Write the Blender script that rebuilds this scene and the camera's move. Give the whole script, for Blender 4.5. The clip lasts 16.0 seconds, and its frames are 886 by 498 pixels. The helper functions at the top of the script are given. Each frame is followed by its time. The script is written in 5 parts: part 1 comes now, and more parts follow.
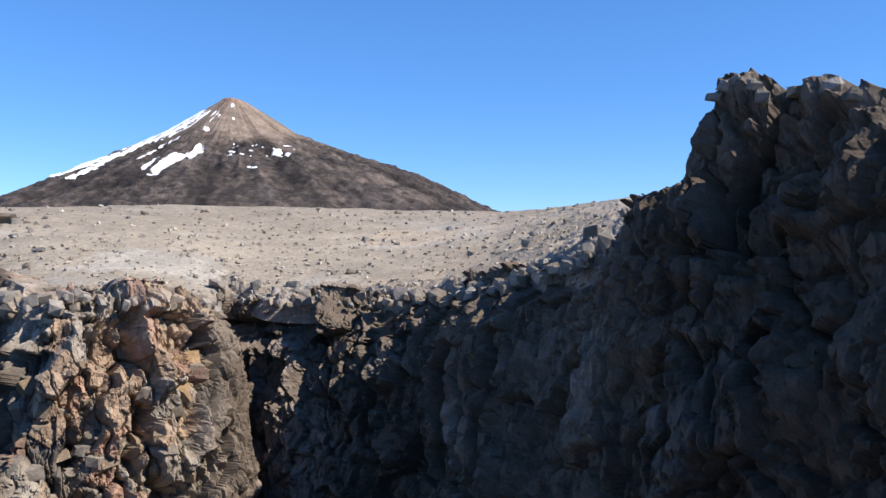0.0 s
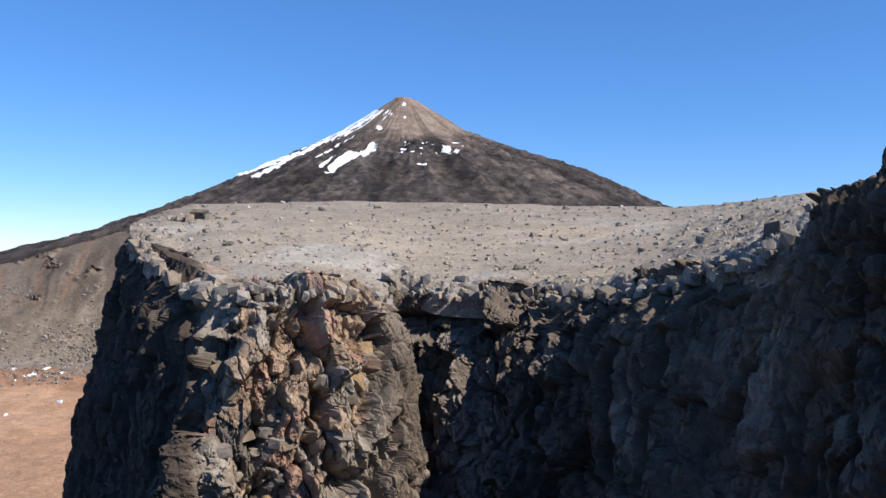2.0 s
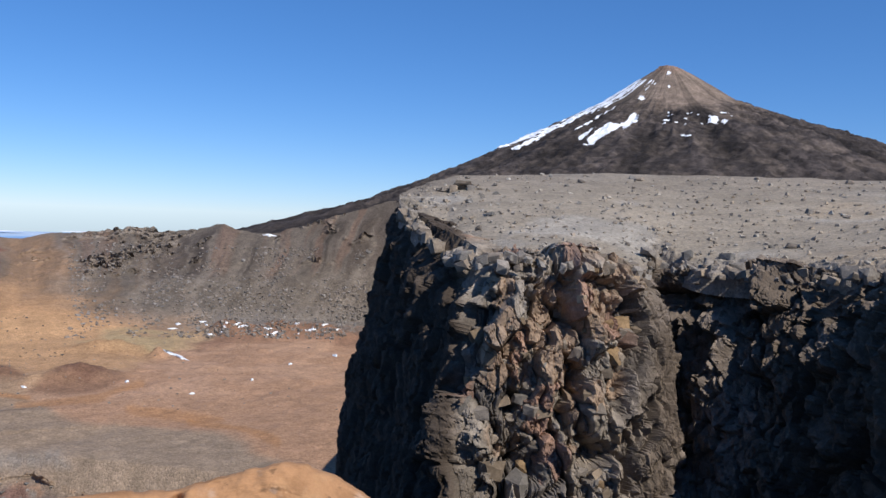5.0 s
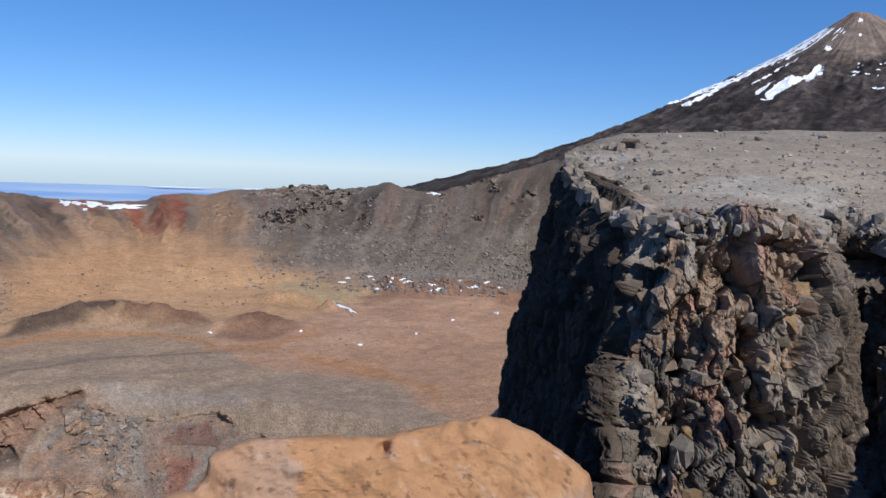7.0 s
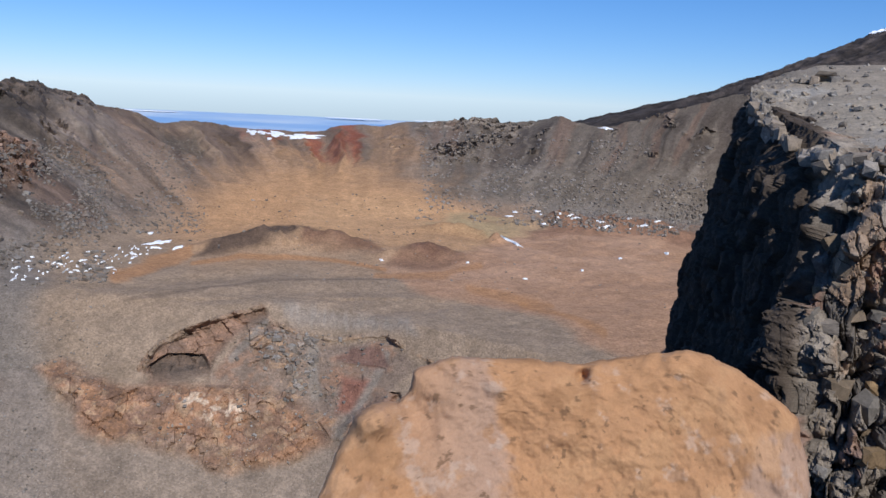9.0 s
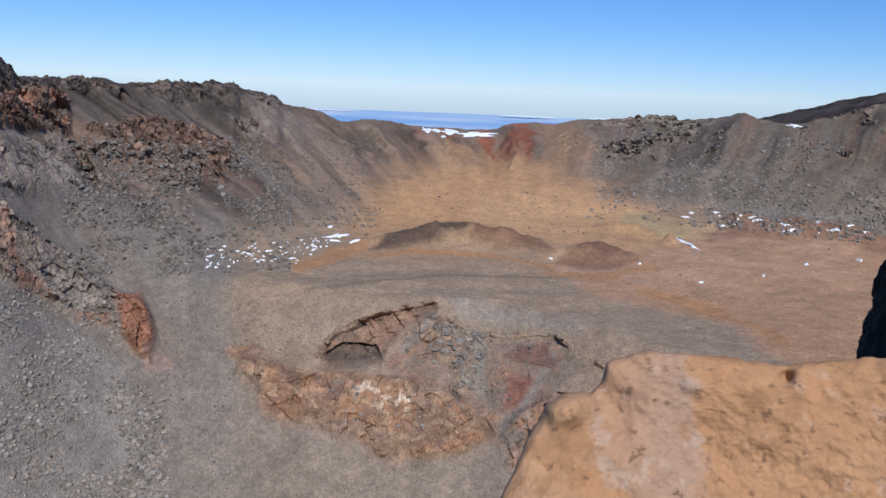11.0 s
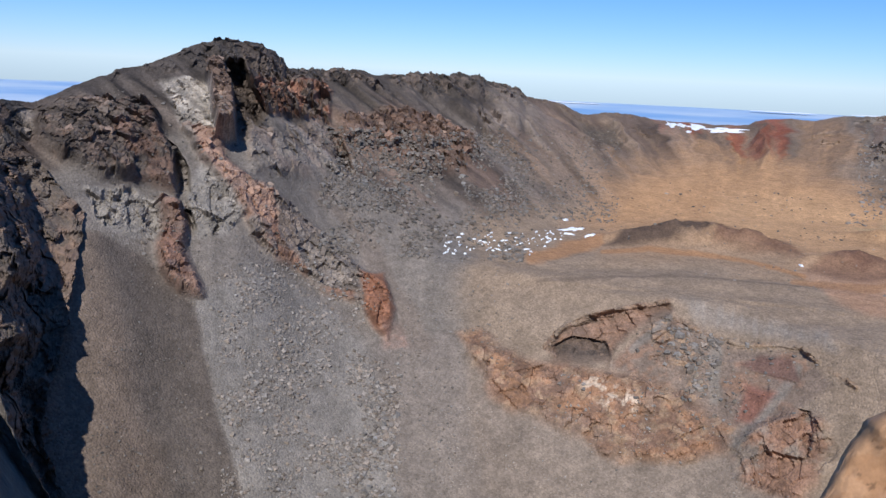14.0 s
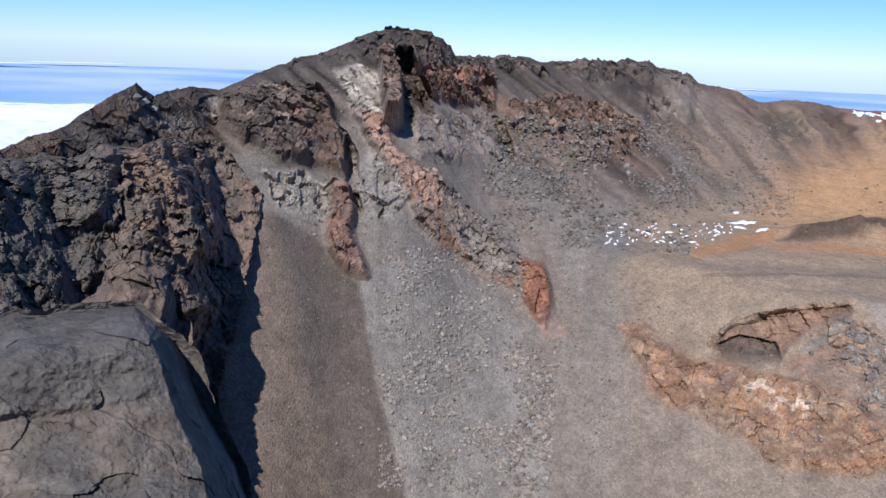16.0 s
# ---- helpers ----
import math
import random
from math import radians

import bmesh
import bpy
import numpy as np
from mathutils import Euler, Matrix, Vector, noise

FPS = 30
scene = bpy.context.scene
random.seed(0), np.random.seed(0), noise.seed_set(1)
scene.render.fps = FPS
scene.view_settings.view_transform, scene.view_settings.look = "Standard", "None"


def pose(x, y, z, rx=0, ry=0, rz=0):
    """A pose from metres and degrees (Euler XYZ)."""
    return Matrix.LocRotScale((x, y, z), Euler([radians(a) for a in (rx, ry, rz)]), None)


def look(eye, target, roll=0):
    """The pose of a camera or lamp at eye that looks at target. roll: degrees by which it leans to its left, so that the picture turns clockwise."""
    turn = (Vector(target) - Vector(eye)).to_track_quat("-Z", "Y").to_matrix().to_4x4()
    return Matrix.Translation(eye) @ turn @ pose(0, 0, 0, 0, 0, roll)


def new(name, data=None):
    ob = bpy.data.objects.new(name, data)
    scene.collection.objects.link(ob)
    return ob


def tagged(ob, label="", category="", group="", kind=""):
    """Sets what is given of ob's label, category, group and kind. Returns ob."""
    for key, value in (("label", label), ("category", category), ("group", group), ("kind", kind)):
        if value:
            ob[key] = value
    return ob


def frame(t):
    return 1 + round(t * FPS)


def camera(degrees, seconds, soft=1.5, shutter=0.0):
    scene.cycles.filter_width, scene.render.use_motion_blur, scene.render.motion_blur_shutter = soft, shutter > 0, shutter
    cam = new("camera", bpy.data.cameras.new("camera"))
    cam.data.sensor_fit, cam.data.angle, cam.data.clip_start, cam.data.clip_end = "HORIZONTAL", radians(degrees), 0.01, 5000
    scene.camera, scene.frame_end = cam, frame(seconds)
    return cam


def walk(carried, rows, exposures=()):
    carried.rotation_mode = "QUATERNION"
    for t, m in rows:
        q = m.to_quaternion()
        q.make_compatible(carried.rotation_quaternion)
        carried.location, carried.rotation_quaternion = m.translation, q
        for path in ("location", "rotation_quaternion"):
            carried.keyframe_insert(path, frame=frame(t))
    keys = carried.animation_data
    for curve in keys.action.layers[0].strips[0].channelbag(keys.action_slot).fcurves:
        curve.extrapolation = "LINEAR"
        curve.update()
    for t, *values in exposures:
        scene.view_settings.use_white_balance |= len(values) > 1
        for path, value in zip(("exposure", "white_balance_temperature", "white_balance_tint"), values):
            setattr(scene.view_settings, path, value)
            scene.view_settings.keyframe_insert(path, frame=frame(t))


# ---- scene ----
# ---- camera: seconds, place in metres, yaw, pitch and roll in degrees; z = 0 is the first eye's level ----
cam = camera(55.0, 16.0)
ROWS = [
    (0.0, -0.056, 0.526, 0.059, 0.00, 0.74, -0.29),
    (0.5, -0.064, 0.542, 0.062, 2.62, 0.54, 0.02),
    (1.0, -0.086, 0.555, 0.058, 5.56, 0.40, -0.27),
    (1.5, -0.105, 0.562, 0.053, 8.20, 0.44, -0.47),
    (2.0, -0.108, 0.558, 0.052, 11.20, 0.35, -0.81),
    (2.5, -0.108, 0.542, 0.050, 14.38, 0.08, -1.47),
    (3.0, -0.116, 0.520, 0.048, 17.77, -0.37, -1.53),
    (3.5, -0.115, 0.503, 0.049, 19.96, -0.60, -1.30),
    (4.0, -0.107, 0.492, 0.047, 23.05, -1.00, -1.52),
    (6.5, -0.305, 0.418, 0.035, 36.06, -4.11, -2.50),
    (7.0, -0.314, 0.422, 0.025, 39.28, -5.15, -2.37),
    (7.5, -0.332, 0.414, 0.012, 41.68, -6.29, -2.56),
    (8.0, -0.366, 0.399, -0.006, 44.69, -7.86, -2.42),
    (8.5, -0.395, 0.375, -0.012, 47.57, -9.19, -2.46),
    (9.0, -0.420, 0.356, -0.017, 50.66, -10.08, -2.86),
    (11.5, -0.456, 0.257, -0.056, 64.96, -11.05, -2.00),
    (12.0, -0.461, 0.232, -0.061, 67.79, -11.57, -1.79),
    (12.5, -0.460, 0.204, -0.059, 70.29, -11.64, -1.73),
    (13.0, -0.451, 0.166, -0.058, 72.79, -11.76, -2.04),
    (13.5, -0.468, 0.098, -0.054, 75.35, -11.86, -2.15),
    (14.0, -0.482, 0.027, -0.053, 78.09, -11.88, -2.47),
    (14.5, -0.492, -0.043, -0.052, 80.78, -12.19, -2.39),
    (15.0, -0.501, -0.099, -0.047, 83.59, -12.54, -2.31),
    (15.5, -0.502, -0.156, -0.041, 86.46, -12.79, -2.43),
    (16.0, -0.504, -0.195, -0.041, 88.96, -13.15, -2.01),

]
walk(cam, [(t, pose(x, y, z, 90 + pitch, roll, yaw)) for t, x, y, z, yaw, pitch, roll in ROWS], [(0.0, 0.72, 7100, 10), (1.5, 0.55, 7000, 10), (3.5, 0.22, 6900, 10), (6.5, -0.11, 6600, 10), (9.0, -0.13, 6450, 10), (12.0, -0.18, 6300, 10), (14.0, -0.06, 6300, 10), (15.0, 0.09, 6300, 10), (16.0, 0.15, 6250, 10)])

# ---- light: high-mountain winter noon ----
SUN_AZ, SUN_EL = -107.0, 43.0   # degrees left of the y axis; degrees over the horizon


def ray(az, el=0.0):
    a, e = radians(az), radians(el)
    return Vector((-math.sin(a) * math.cos(e), math.cos(a) * math.cos(e), math.sin(e)))


sun_way = ray(SUN_AZ, SUN_EL)
sun = new("sun", bpy.data.lights.new("sun", "SUN"))
sun.data.energy, sun.data.angle, sun.data.color = 4.8, radians(0.53), (1.0, 0.97, 0.92)
sun.matrix_world = look((0, 0, 300), Vector((0, 0, 300)) - sun_way)
world = bpy.data.worlds.new("world")
scene.world = world
world.use_nodes = True
wn = world.node_tree
sky = wn.nodes.new("ShaderNodeTexSky")
sky.sky_type, sky.sun_disc, sky.altitude = "NISHITA", False, 3000
sky.sun_elevation, sky.sun_rotation = radians(SUN_EL), math.atan2(sun_way.x, sun_way.y)
sky.air_density, sky.dust_density, sky.ozone_density = 1.1, 0.0, 3.0
thin = wn.nodes.new("ShaderNodeVectorMath")       # thin, very clear mountain air
thin.operation = "MULTIPLY"
thin.inputs[1].default_value = (0.84, 0.965, 1.26)
wn.links.new(sky.outputs[0], thin.inputs[0])
rich = wn.nodes.new("ShaderNodeHueSaturation")
rich.inputs["Hue"].default_value, rich.inputs["Saturation"].default_value = 0.497, 1.14
wn.links.new(thin.outputs[0], rich.inputs["Color"])
clear = wn.nodes.new("ShaderNodeMix")
clear.data_type = "RGBA"
clear.inputs[0].default_value = 0.2
clear.inputs[7].default_value = (1.15, 3.05, 7.8, 1)
wn.links.new(rich.outputs[0], clear.inputs[6])
wn.links.new(clear.outputs[2], wn.nodes["Background"].inputs[0])
wn.nodes["Background"].inputs[1].default_value = 0.1

# ---- noise on arrays of points ----


def lattice(i, seed):
    """Running sums of a cell's three indices, ready for scramble()."""
    mul = np.array((374761393, 668265263, 1274126177), np.int64)
    return ((i.astype(np.int64) * mul).sum(1) + seed * 362437).astype(np.uint32)


def scramble(h):
    h = (h ^ (h >> np.uint32(13))) * np.uint32(1103515245)
    h = (h ^ (h >> np.uint32(16))) * np.uint32(2654435761)
    return ((h ^ (h >> np.uint32(15))) & np.uint32(0xFFFFFF)).astype(np.float32) * np.float32(1 / 0xFFFFFF)


def vnoise(p, seed=0):
    i = np.floor(p)
    f = (p - i).astype(np.float32)
    f = f * f * f * (f * (f * 6 - 15) + 10)
    h = lattice(i, seed)
    g = 1 - f
    out = np.zeros(len(h), np.float32)
    for dx in (0, 1):
        for dy in (0, 1):
            w = (f[:, 0] if dx else g[:, 0]) * (f[:, 1] if dy else g[:, 1])
            for dz in (0, 1):
                c = np.uint32((dx * 374761393 + dy * 668265263 + dz * 1274126177) & 0xFFFFFFFF)
                out += w * (f[:, 2] if dz else g[:, 2]) * scramble(h + c)
    return out * 2 - 1


def fbm(p, size, octaves=5, seed=0, gain=0.5, ridged=False):
    out, a, q = 0.0, 1.0, np.asarray(p, float) / size
    for k in range(octaves):
        n = vnoise(q, seed + 17 * k)
        out = out + a * ((0.5 - np.abs(n)) * 2 if ridged else n)
        a, q = a * gain, q * 2.03 + 5.7
    return out


def facets(p, size, seed=0, tilt=0.8, upright=1.0):
    """Broken rock: every point lies on the tilted face of its nearest block. Returns the height, the distance to the joint and a number for the block."""
    q = np.asarray(p, float) / size
    i0 = np.floor(q)
    h0 = lattice(i0, seed)
    q = (q - i0).astype(np.float32)
    n = len(q)
    best, second, face, rnd = np.full(n, 9.0, np.float32), np.full(n, 9.0, np.float32), np.zeros(n, np.float32), np.zeros(n, np.float32)
    for dx in (-1, 0, 1):
        for dy in (-1, 0, 1):
            for dz in (-1, 0, 1):
                c = h0 + np.uint32((dx * 374761393 + dy * 668265263 + dz * 1274126177) & 0xFFFFFFFF)
                h = [scramble(c + np.uint32(k * 362437)) for k in range(7)]
                d = [s + np.float32(0.12) + np.float32(0.76) * h[k] - q[:, k] for k, s in enumerate((dx, dy, dz))]
                r = np.sqrt(d[0] ** 2 + d[1] ** 2 + d[2] ** 2)
                near = r < best
                second = np.where(near, best, np.minimum(second, r))
                val = h[6] * 0.9 + tilt * ((h[3] - 0.5) * d[0] + (h[4] - 0.5) * d[1] + (h[5] - 0.5) * d[2] * upright) * 2
                face = np.where(near, val, face)
                rnd = np.where(near, h[6], rnd)
                best = np.where(near, r, best)
    return face * size, (second - best) * size, rnd


def smooth(x, a, b):
    t = np.clip((x - a) / (b - a), 0, 1)
    return t * t * (3 - 2 * t)


def polar(az, d):
    a = np.radians(az)
    return -np.sin(a) * d, np.cos(a) * d


def sheet(name, pts, mat, colour=None, closed=False, parent=None, flip=False, shade=True):
    """A mesh from a rows x columns x 3 grid of points."""
    r, c = pts.shape[:2]
    idx = np.arange(r * c).reshape(r, c)
    if closed:
        idx = np.concatenate([idx, idx[:, :1]], 1)
    q = np.stack([idx[:-1, :-1], idx[:-1, 1:], idx[1:, 1:], idx[1:, :-1]], -1).reshape(-1, 4)
    if flip:
        q = q[:, ::-1]
    me = bpy.data.meshes.new(name)
    me.vertices.add(r * c)
    me.vertices.foreach_set("co", np.ascontiguousarray(pts, np.float32).ravel())
    me.loops.add(q.size)
    me.loops.foreach_set("vertex_index", np.ascontiguousarray(q, np.int32).ravel())
    me.polygons.add(len(q))
    me.polygons.foreach_set("loop_start", np.arange(0, q.size, 4, dtype=np.int32))
    me.polygons.foreach_set("use_smooth", np.full(len(q), shade))
    me.update(calc_edges=True)
    if colour is not None:
        at = me.color_attributes.new("tint", "FLOAT_COLOR", "POINT")
        at.data.foreach_set("color", np.concatenate([colour.reshape(-1, 3), np.ones((r * c, 1))], 1).astype(np.float32).ravel())
    me.materials.append(mat)
    ob = new(name, me)
    ob.parent = parent
    return ob


# ---- materials ----


def stone_material(name, grain=2.0, bump=0.3, tint=None, spots=0.25, rough=0.92, pebble=0.0):
    """Rock or scree: the ground's own colours from the 'tint' attribute (or one colour), grain and pits at two scales."""
    m = bpy.data.materials.new(name)
    m.use_nodes = True
    nt = m.node_tree
    b = nt.nodes["Principled BSDF"]
    b.inputs["Roughness"].default_value = rough
    b.inputs["Specular IOR Level"].default_value = 0.2
    geo = nt.nodes.new("ShaderNodeTexCoord")
    if tint is None:
        base = nt.nodes.new("ShaderNodeAttribute")
        base.attribute_name = "tint"
        col = base.outputs["Color"]
    else:
        base = nt.nodes.new("ShaderNodeRGB")
        base.outputs[0].default_value = (*tint, 1)
        col = base.outputs[0]
    last = None
    for k, (scale, detail, lo, hi) in enumerate(((1 / grain, 8, 1 - spots, 1 + spots), (6 / grain, 6, 1 - spots * 0.8, 1 + spots * 0.8))):
        n = nt.nodes.new("ShaderNodeTexNoise")
        n.inputs["Scale"].default_value, n.inputs["Detail"].default_value, n.inputs["Roughness"].default_value = scale, detail, 0.65
        nt.links.new(geo.outputs["Object"], n.inputs["Vector"])
        r = nt.nodes.new("ShaderNodeMapRange")
        r.inputs[1].default_value, r.inputs[2].default_value, r.inputs[3].default_value, r.inputs[4].default_value = 0.3, 0.7, lo, hi
        nt.links.new(n.outputs[0], r.inputs[0])
        mul = nt.nodes.new("ShaderNodeVectorMath")
        mul.operation = "SCALE"
        nt.links.new(col, mul.inputs[0])
        nt.links.new(r.outputs[0], mul.inputs["Scale"])
        col, last = mul.outputs[0], n
    if pebble:
        v = nt.nodes.new("ShaderNodeTexVoronoi")
        v.inputs["Scale"].default_value = 1 / pebble
        nt.links.new(geo.outputs["Object"], v.inputs["Vector"])
        sep = nt.nodes.new("ShaderNodeSeparateColor")
        nt.links.new(v.outputs["Color"], sep.inputs[0])
        r = nt.nodes.new("ShaderNodeMapRange")
        r.inputs[3].default_value, r.inputs[4].default_value = 0.8, 1.2
        nt.links.new(sep.outputs[0], r.inputs[0])
        mul = nt.nodes.new("ShaderNodeVectorMath")
        mul.operation = "SCALE"
        nt.links.new(col, mul.inputs[0])
        nt.links.new(r.outputs[0], mul.inputs["Scale"])
        col = mul.outputs[0]
    nt.links.new(col, b.inputs["Base Color"])
    bp = nt.nodes.new("ShaderNodeBump")
    bp.inputs["Strength"].default_value, bp.inputs["Distance"].default_value = bump, grain * 0.2
    if pebble:
        lump = nt.nodes.new("ShaderNodeMath")
        lump.operation = "MULTIPLY_ADD"
        lump.inputs[1].default_value = -0.8
        nt.links.new(v.outputs["Distance"], lump.inputs[0])
        nt.links.new(last.outputs[0], lump.inputs[2])
        nt.links.new(lump.outputs[0], bp.inputs["Height"])
        bp.inputs["Distance"].default_value = pebble * 0.6
    else:
        nt.links.new(last.outputs[0], bp.inputs["Height"])
    nt.links.new(bp.outputs[0], b.inputs["Normal"])
    return m


scree_mat = stone_material("scree", 2.6, 0.8, spots=0.2, pebble=0.5)
lava_mat = stone_material("lava_rock", 0.6, 0.5, spots=0.3)
far_mat = stone_material("far_slope", 40.0, 0.5, spots=0.28)
ochre_mat = stone_material("ochre_rock", 0.05, 0.35, spots=0.10)

sea_mat = bpy.data.materials.new("sea")
sea_mat.use_nodes = True
sea_nt = sea_mat.node_tree
haze = sea_nt.nodes.new("ShaderNodeTexNoise")
haze.inputs["Scale"].default_value, haze.inputs["Detail"].default_value = 0.0012, 5
haze_at = sea_nt.nodes.new("ShaderNodeTexCoord")
sea_nt.links.new(haze_at.outputs["Object"], haze.inputs["Vector"])
haze_ramp = sea_nt.nodes.new("ShaderNodeValToRGB")     # open water, with pale haze and thin cloud veils put into its colour
haze_ramp.color_ramp.elements[0].position, haze_ramp.color_ramp.elements[0].color = 0.36, (0.22, 0.40, 0.66, 1)
haze_ramp.color_ramp.elements[1].position, haze_ramp.color_ramp.elements[1].color = 0.62, (0.55, 0.64, 0.74, 1)
sea_nt.links.new(haze.outputs[0], haze_ramp.inputs[0])
sea_nt.links.new(haze_ramp.outputs[0], sea_nt.nodes["Principled BSDF"].inputs["Base Color"])
sea_mat.node_tree.nodes["Principled BSDF"].inputs["Roughness"].default_value = 0.5

# ---- the ground: one sheet from the camera's feet over pit, shelf, crater floor and rim down to the sea ----
# azimuth; distance of the rim; foot of the wall: distance, z; edge of the shelf: distance, z; foot of the slope: distance, z
GROUND = np.array([
    (-60, 420, 300, -20, 160, -8, 60, -28),
    (26, 420, 300, -20, 160, -8, 60, -28),
    (30, 540, 500, -60, 190, -60, 150, -105),
    (40, 560, 480, -60, 196, -60, 150, -108),
    (46, 620, 462, -60, 210, -60, 150, -112),
    (52, 660, 425, -60, 224, -60, 150, -114),
    (58, 690, 392, -60, 243, -60, 150, -116),
    (64, 680, 392, -60, 243, -60, 150, -118),
    (70, 600, 350, -60, 250, -60, 145, -118),
    (75, 520, 290, -60, 262, -58, 140, -118),
    (80, 440, 290, -50, 262, -62, 135, -118),
    (86, 380, 290, -36, 250, -58, 132, -118),
    (90, 320, 270, -22, 220, -56, 130, -118),
    (93, 305, 260, -20, 210, -56, 130, -118),
    (97, 290, 250, -25, 200, -58, 128, -115),
    (100, 270, 230, -26, 190, -55, 125, -110),
    (104, 250, 215, -33, 185, -55, 125, -108),
    (107.2, 225, 200, -28, 177, -47, 121, -98),
    (108.5, 215, 195, -27, 175, -45, 120, -95),
    (109.8, 208, 190, -29, 170, -46, 117, -92),
    (113, 195, 180, -33, 160, -50, 110, -85),
    (120, 170, 155, -28, 140, -42, 100, -75),
    (140, 300, 200, -30, 120, -18, 60, -10),
    (300, 300, 200, -30, 120, -18, 60, -10),
], float)
# the skyline of the rim: azimuth, elevation
RIM = np.array([
    (-60, -4), (26, 1.5), (32.1, 1.05), (34.8, 0.15), (37.3, -0.7), (39.5, -1.3), (40.8, -1.25), (42.9, -0.86), (45.0, -1.3), (46.4, -1.4), (48.4, -1.2), (50.7, -1.62),
    (53.1, -1.7), (54.7, -2.1), (55.9, -1.96), (57.4, -2.13), (58.3, -2.5), (60.5, -2.7), (64.2, -2.6), (65.8, -2.3), (68.8, -2.35), (69.9, -1.85), (72.5, -1.5), (73.0, -1.05),
    (73.9, -0.84), (75.3, -0.65), (75.7, -0.28), (77.8, -0.3), (79.6, -0.2), (81.6, -0.5), (83.6, -0.32), (84.7, -0.25), (86.5, -0.45), (88.2, -0.3), (88.5, 0.26), (89.4, 0.95),
    (91.0, 1.1), (92.5, 1.27), (94.3, 0.77), (95.8, 0.08), (97.2, -0.58), (98.7, -0.9), (100.1, -1.5), (101.9, -2.3), (103.3, -2.93), (105.4, -2.94), (107.3, -3.5), (108.4, -2.8),
    (109.8, -3.4), (111.4, -4.45), (113.1, -5.5), (116.2, -6.6), (120, -6.8), (140, -8), (300, -8)])
az = np.concatenate([np.arange(-60, 30, 3.0), np.arange(30, 118, 0.08), np.arange(118, 300, 4.0)])
fine = np.arange(-60, 300.01, 0.25)


def along(col, width):
    """One column of the plan, run smoothly through its azimuths."""
    c = np.interp(fine, GROUND[:, 0], GROUND[:, col])
    k = np.hanning(int(width / 0.25) * 2 + 1)
    c = np.convolve(np.pad(c, len(k) // 2, mode="edge"), k / k.sum(), "valid")
    return np.interp(az, fine, c)


rim_d, foot_d, foot_z, shelf_d, shelf_z, low_d, low_z = (along(k, 3.5) for k in range(1, 8))
rim_el = np.interp(az, RIM[:, 0], RIM[:, 1])
one, back = np.ones_like(az), smooth(az, 122, 140)
rim_z = rim_d * np.tan(np.radians(rim_el))
nd = np.stack([0.02 * one, 1.2 * one, 4.0 * one, 30.0 * one, low_d, shelf_d, foot_d, rim_d, rim_d + 70, 900 * one, 4700 * one])
nz = np.stack([-1.7 * one, -1.75 * one, -2.9 + back, -24 + 20 * back, low_z, shelf_z, foot_z, rim_z, rim_z - 35, -152 * one, -160 * one])
counts = (2, 3, 8, 10, 200, 130, 180, 8, 12, 8)
first = np.cumsum((0,) + counts)
rows_d, rows_z = [], []
for k, n in enumerate(counts):
    for s in (np.arange(n) / n) ** (0.72 if k == 4 else 1.0):
        rows_d.append(nd[k] * (1 - s) + nd[k + 1] * s)
        rows_z.append(nz[k] * (1 - s) + nz[k + 1] * s)
rows_d.append(nd[-1]), rows_z.append(nz[-1])
D, Z = np.array(rows_d), np.array(rows_z)
for _ in range(60):       # round the breaks of slope, but keep the rim
    Z[1:-1] = np.where(np.abs(np.arange(1, len(Z) - 1) - first[7])[:, None] > 5, (Z[:-2] + 2 * Z[1:-1] + Z[2:]) / 4, Z[1:-1])
AZ = np.broadcast_to(az, D.shape).ravel()
X, Y = polar(AZ, D.ravel())
P = np.stack([X, Y, Z.ravel()], -1)
DD = D.ravel()
EL = np.degrees(np.arctan2(P[:, 2], DD))
row = np.repeat(np.arange(len(D)), D.shape[1])
seen = (DD > 60) & (row < first[8]) & (AZ > 25) & (AZ < 121)
on_wall = np.clip((row - first[6]) / counts[6], 0, 1.0) * (row <= first[7] + 2)
before_rim = row <= first[7] + 5
by_rim = smooth(np.abs(row - first[7]), 4, 75)
inward = np.stack([-X / DD * 0.5, -Y / DD * 0.5, 0 * X + 0.85], -1)
outward = np.stack([-X / DD * 0.82, -Y / DD * 0.82, 0 * X + 0.5], -1)
wob_a, wob_e = fbm(P, 26, 5, 71) * 0.9, fbm(P, 22, 5, 72) * 0.55


def near_line(points, width, soft=0.6):
    """1 along a line of (azimuth, elevation) points, 0 beyond its width, with a frayed margin."""
    a, e = AZ + wob_a * min(1, width), EL + wob_e * min(1, width)
    best = np.full(len(P), 99.0)
    pts = np.array(points, float)
    for (a0, e0), (a1, e1) in zip(pts[:-1], pts[1:]):
        t = np.clip(((a - a0) * (a1 - a0) + (e - e0) * (e1 - e0)) / ((a1 - a0) ** 2 + (e1 - e0) ** 2), 0, 1)
        best = np.minimum(best, np.hypot(a - a0 - t * (a1 - a0), e - e0 - t * (e1 - e0)))
    return (1 - smooth(best, width * (1 - soft), width * (1 + soft * 0.4))) * seen * before_rim


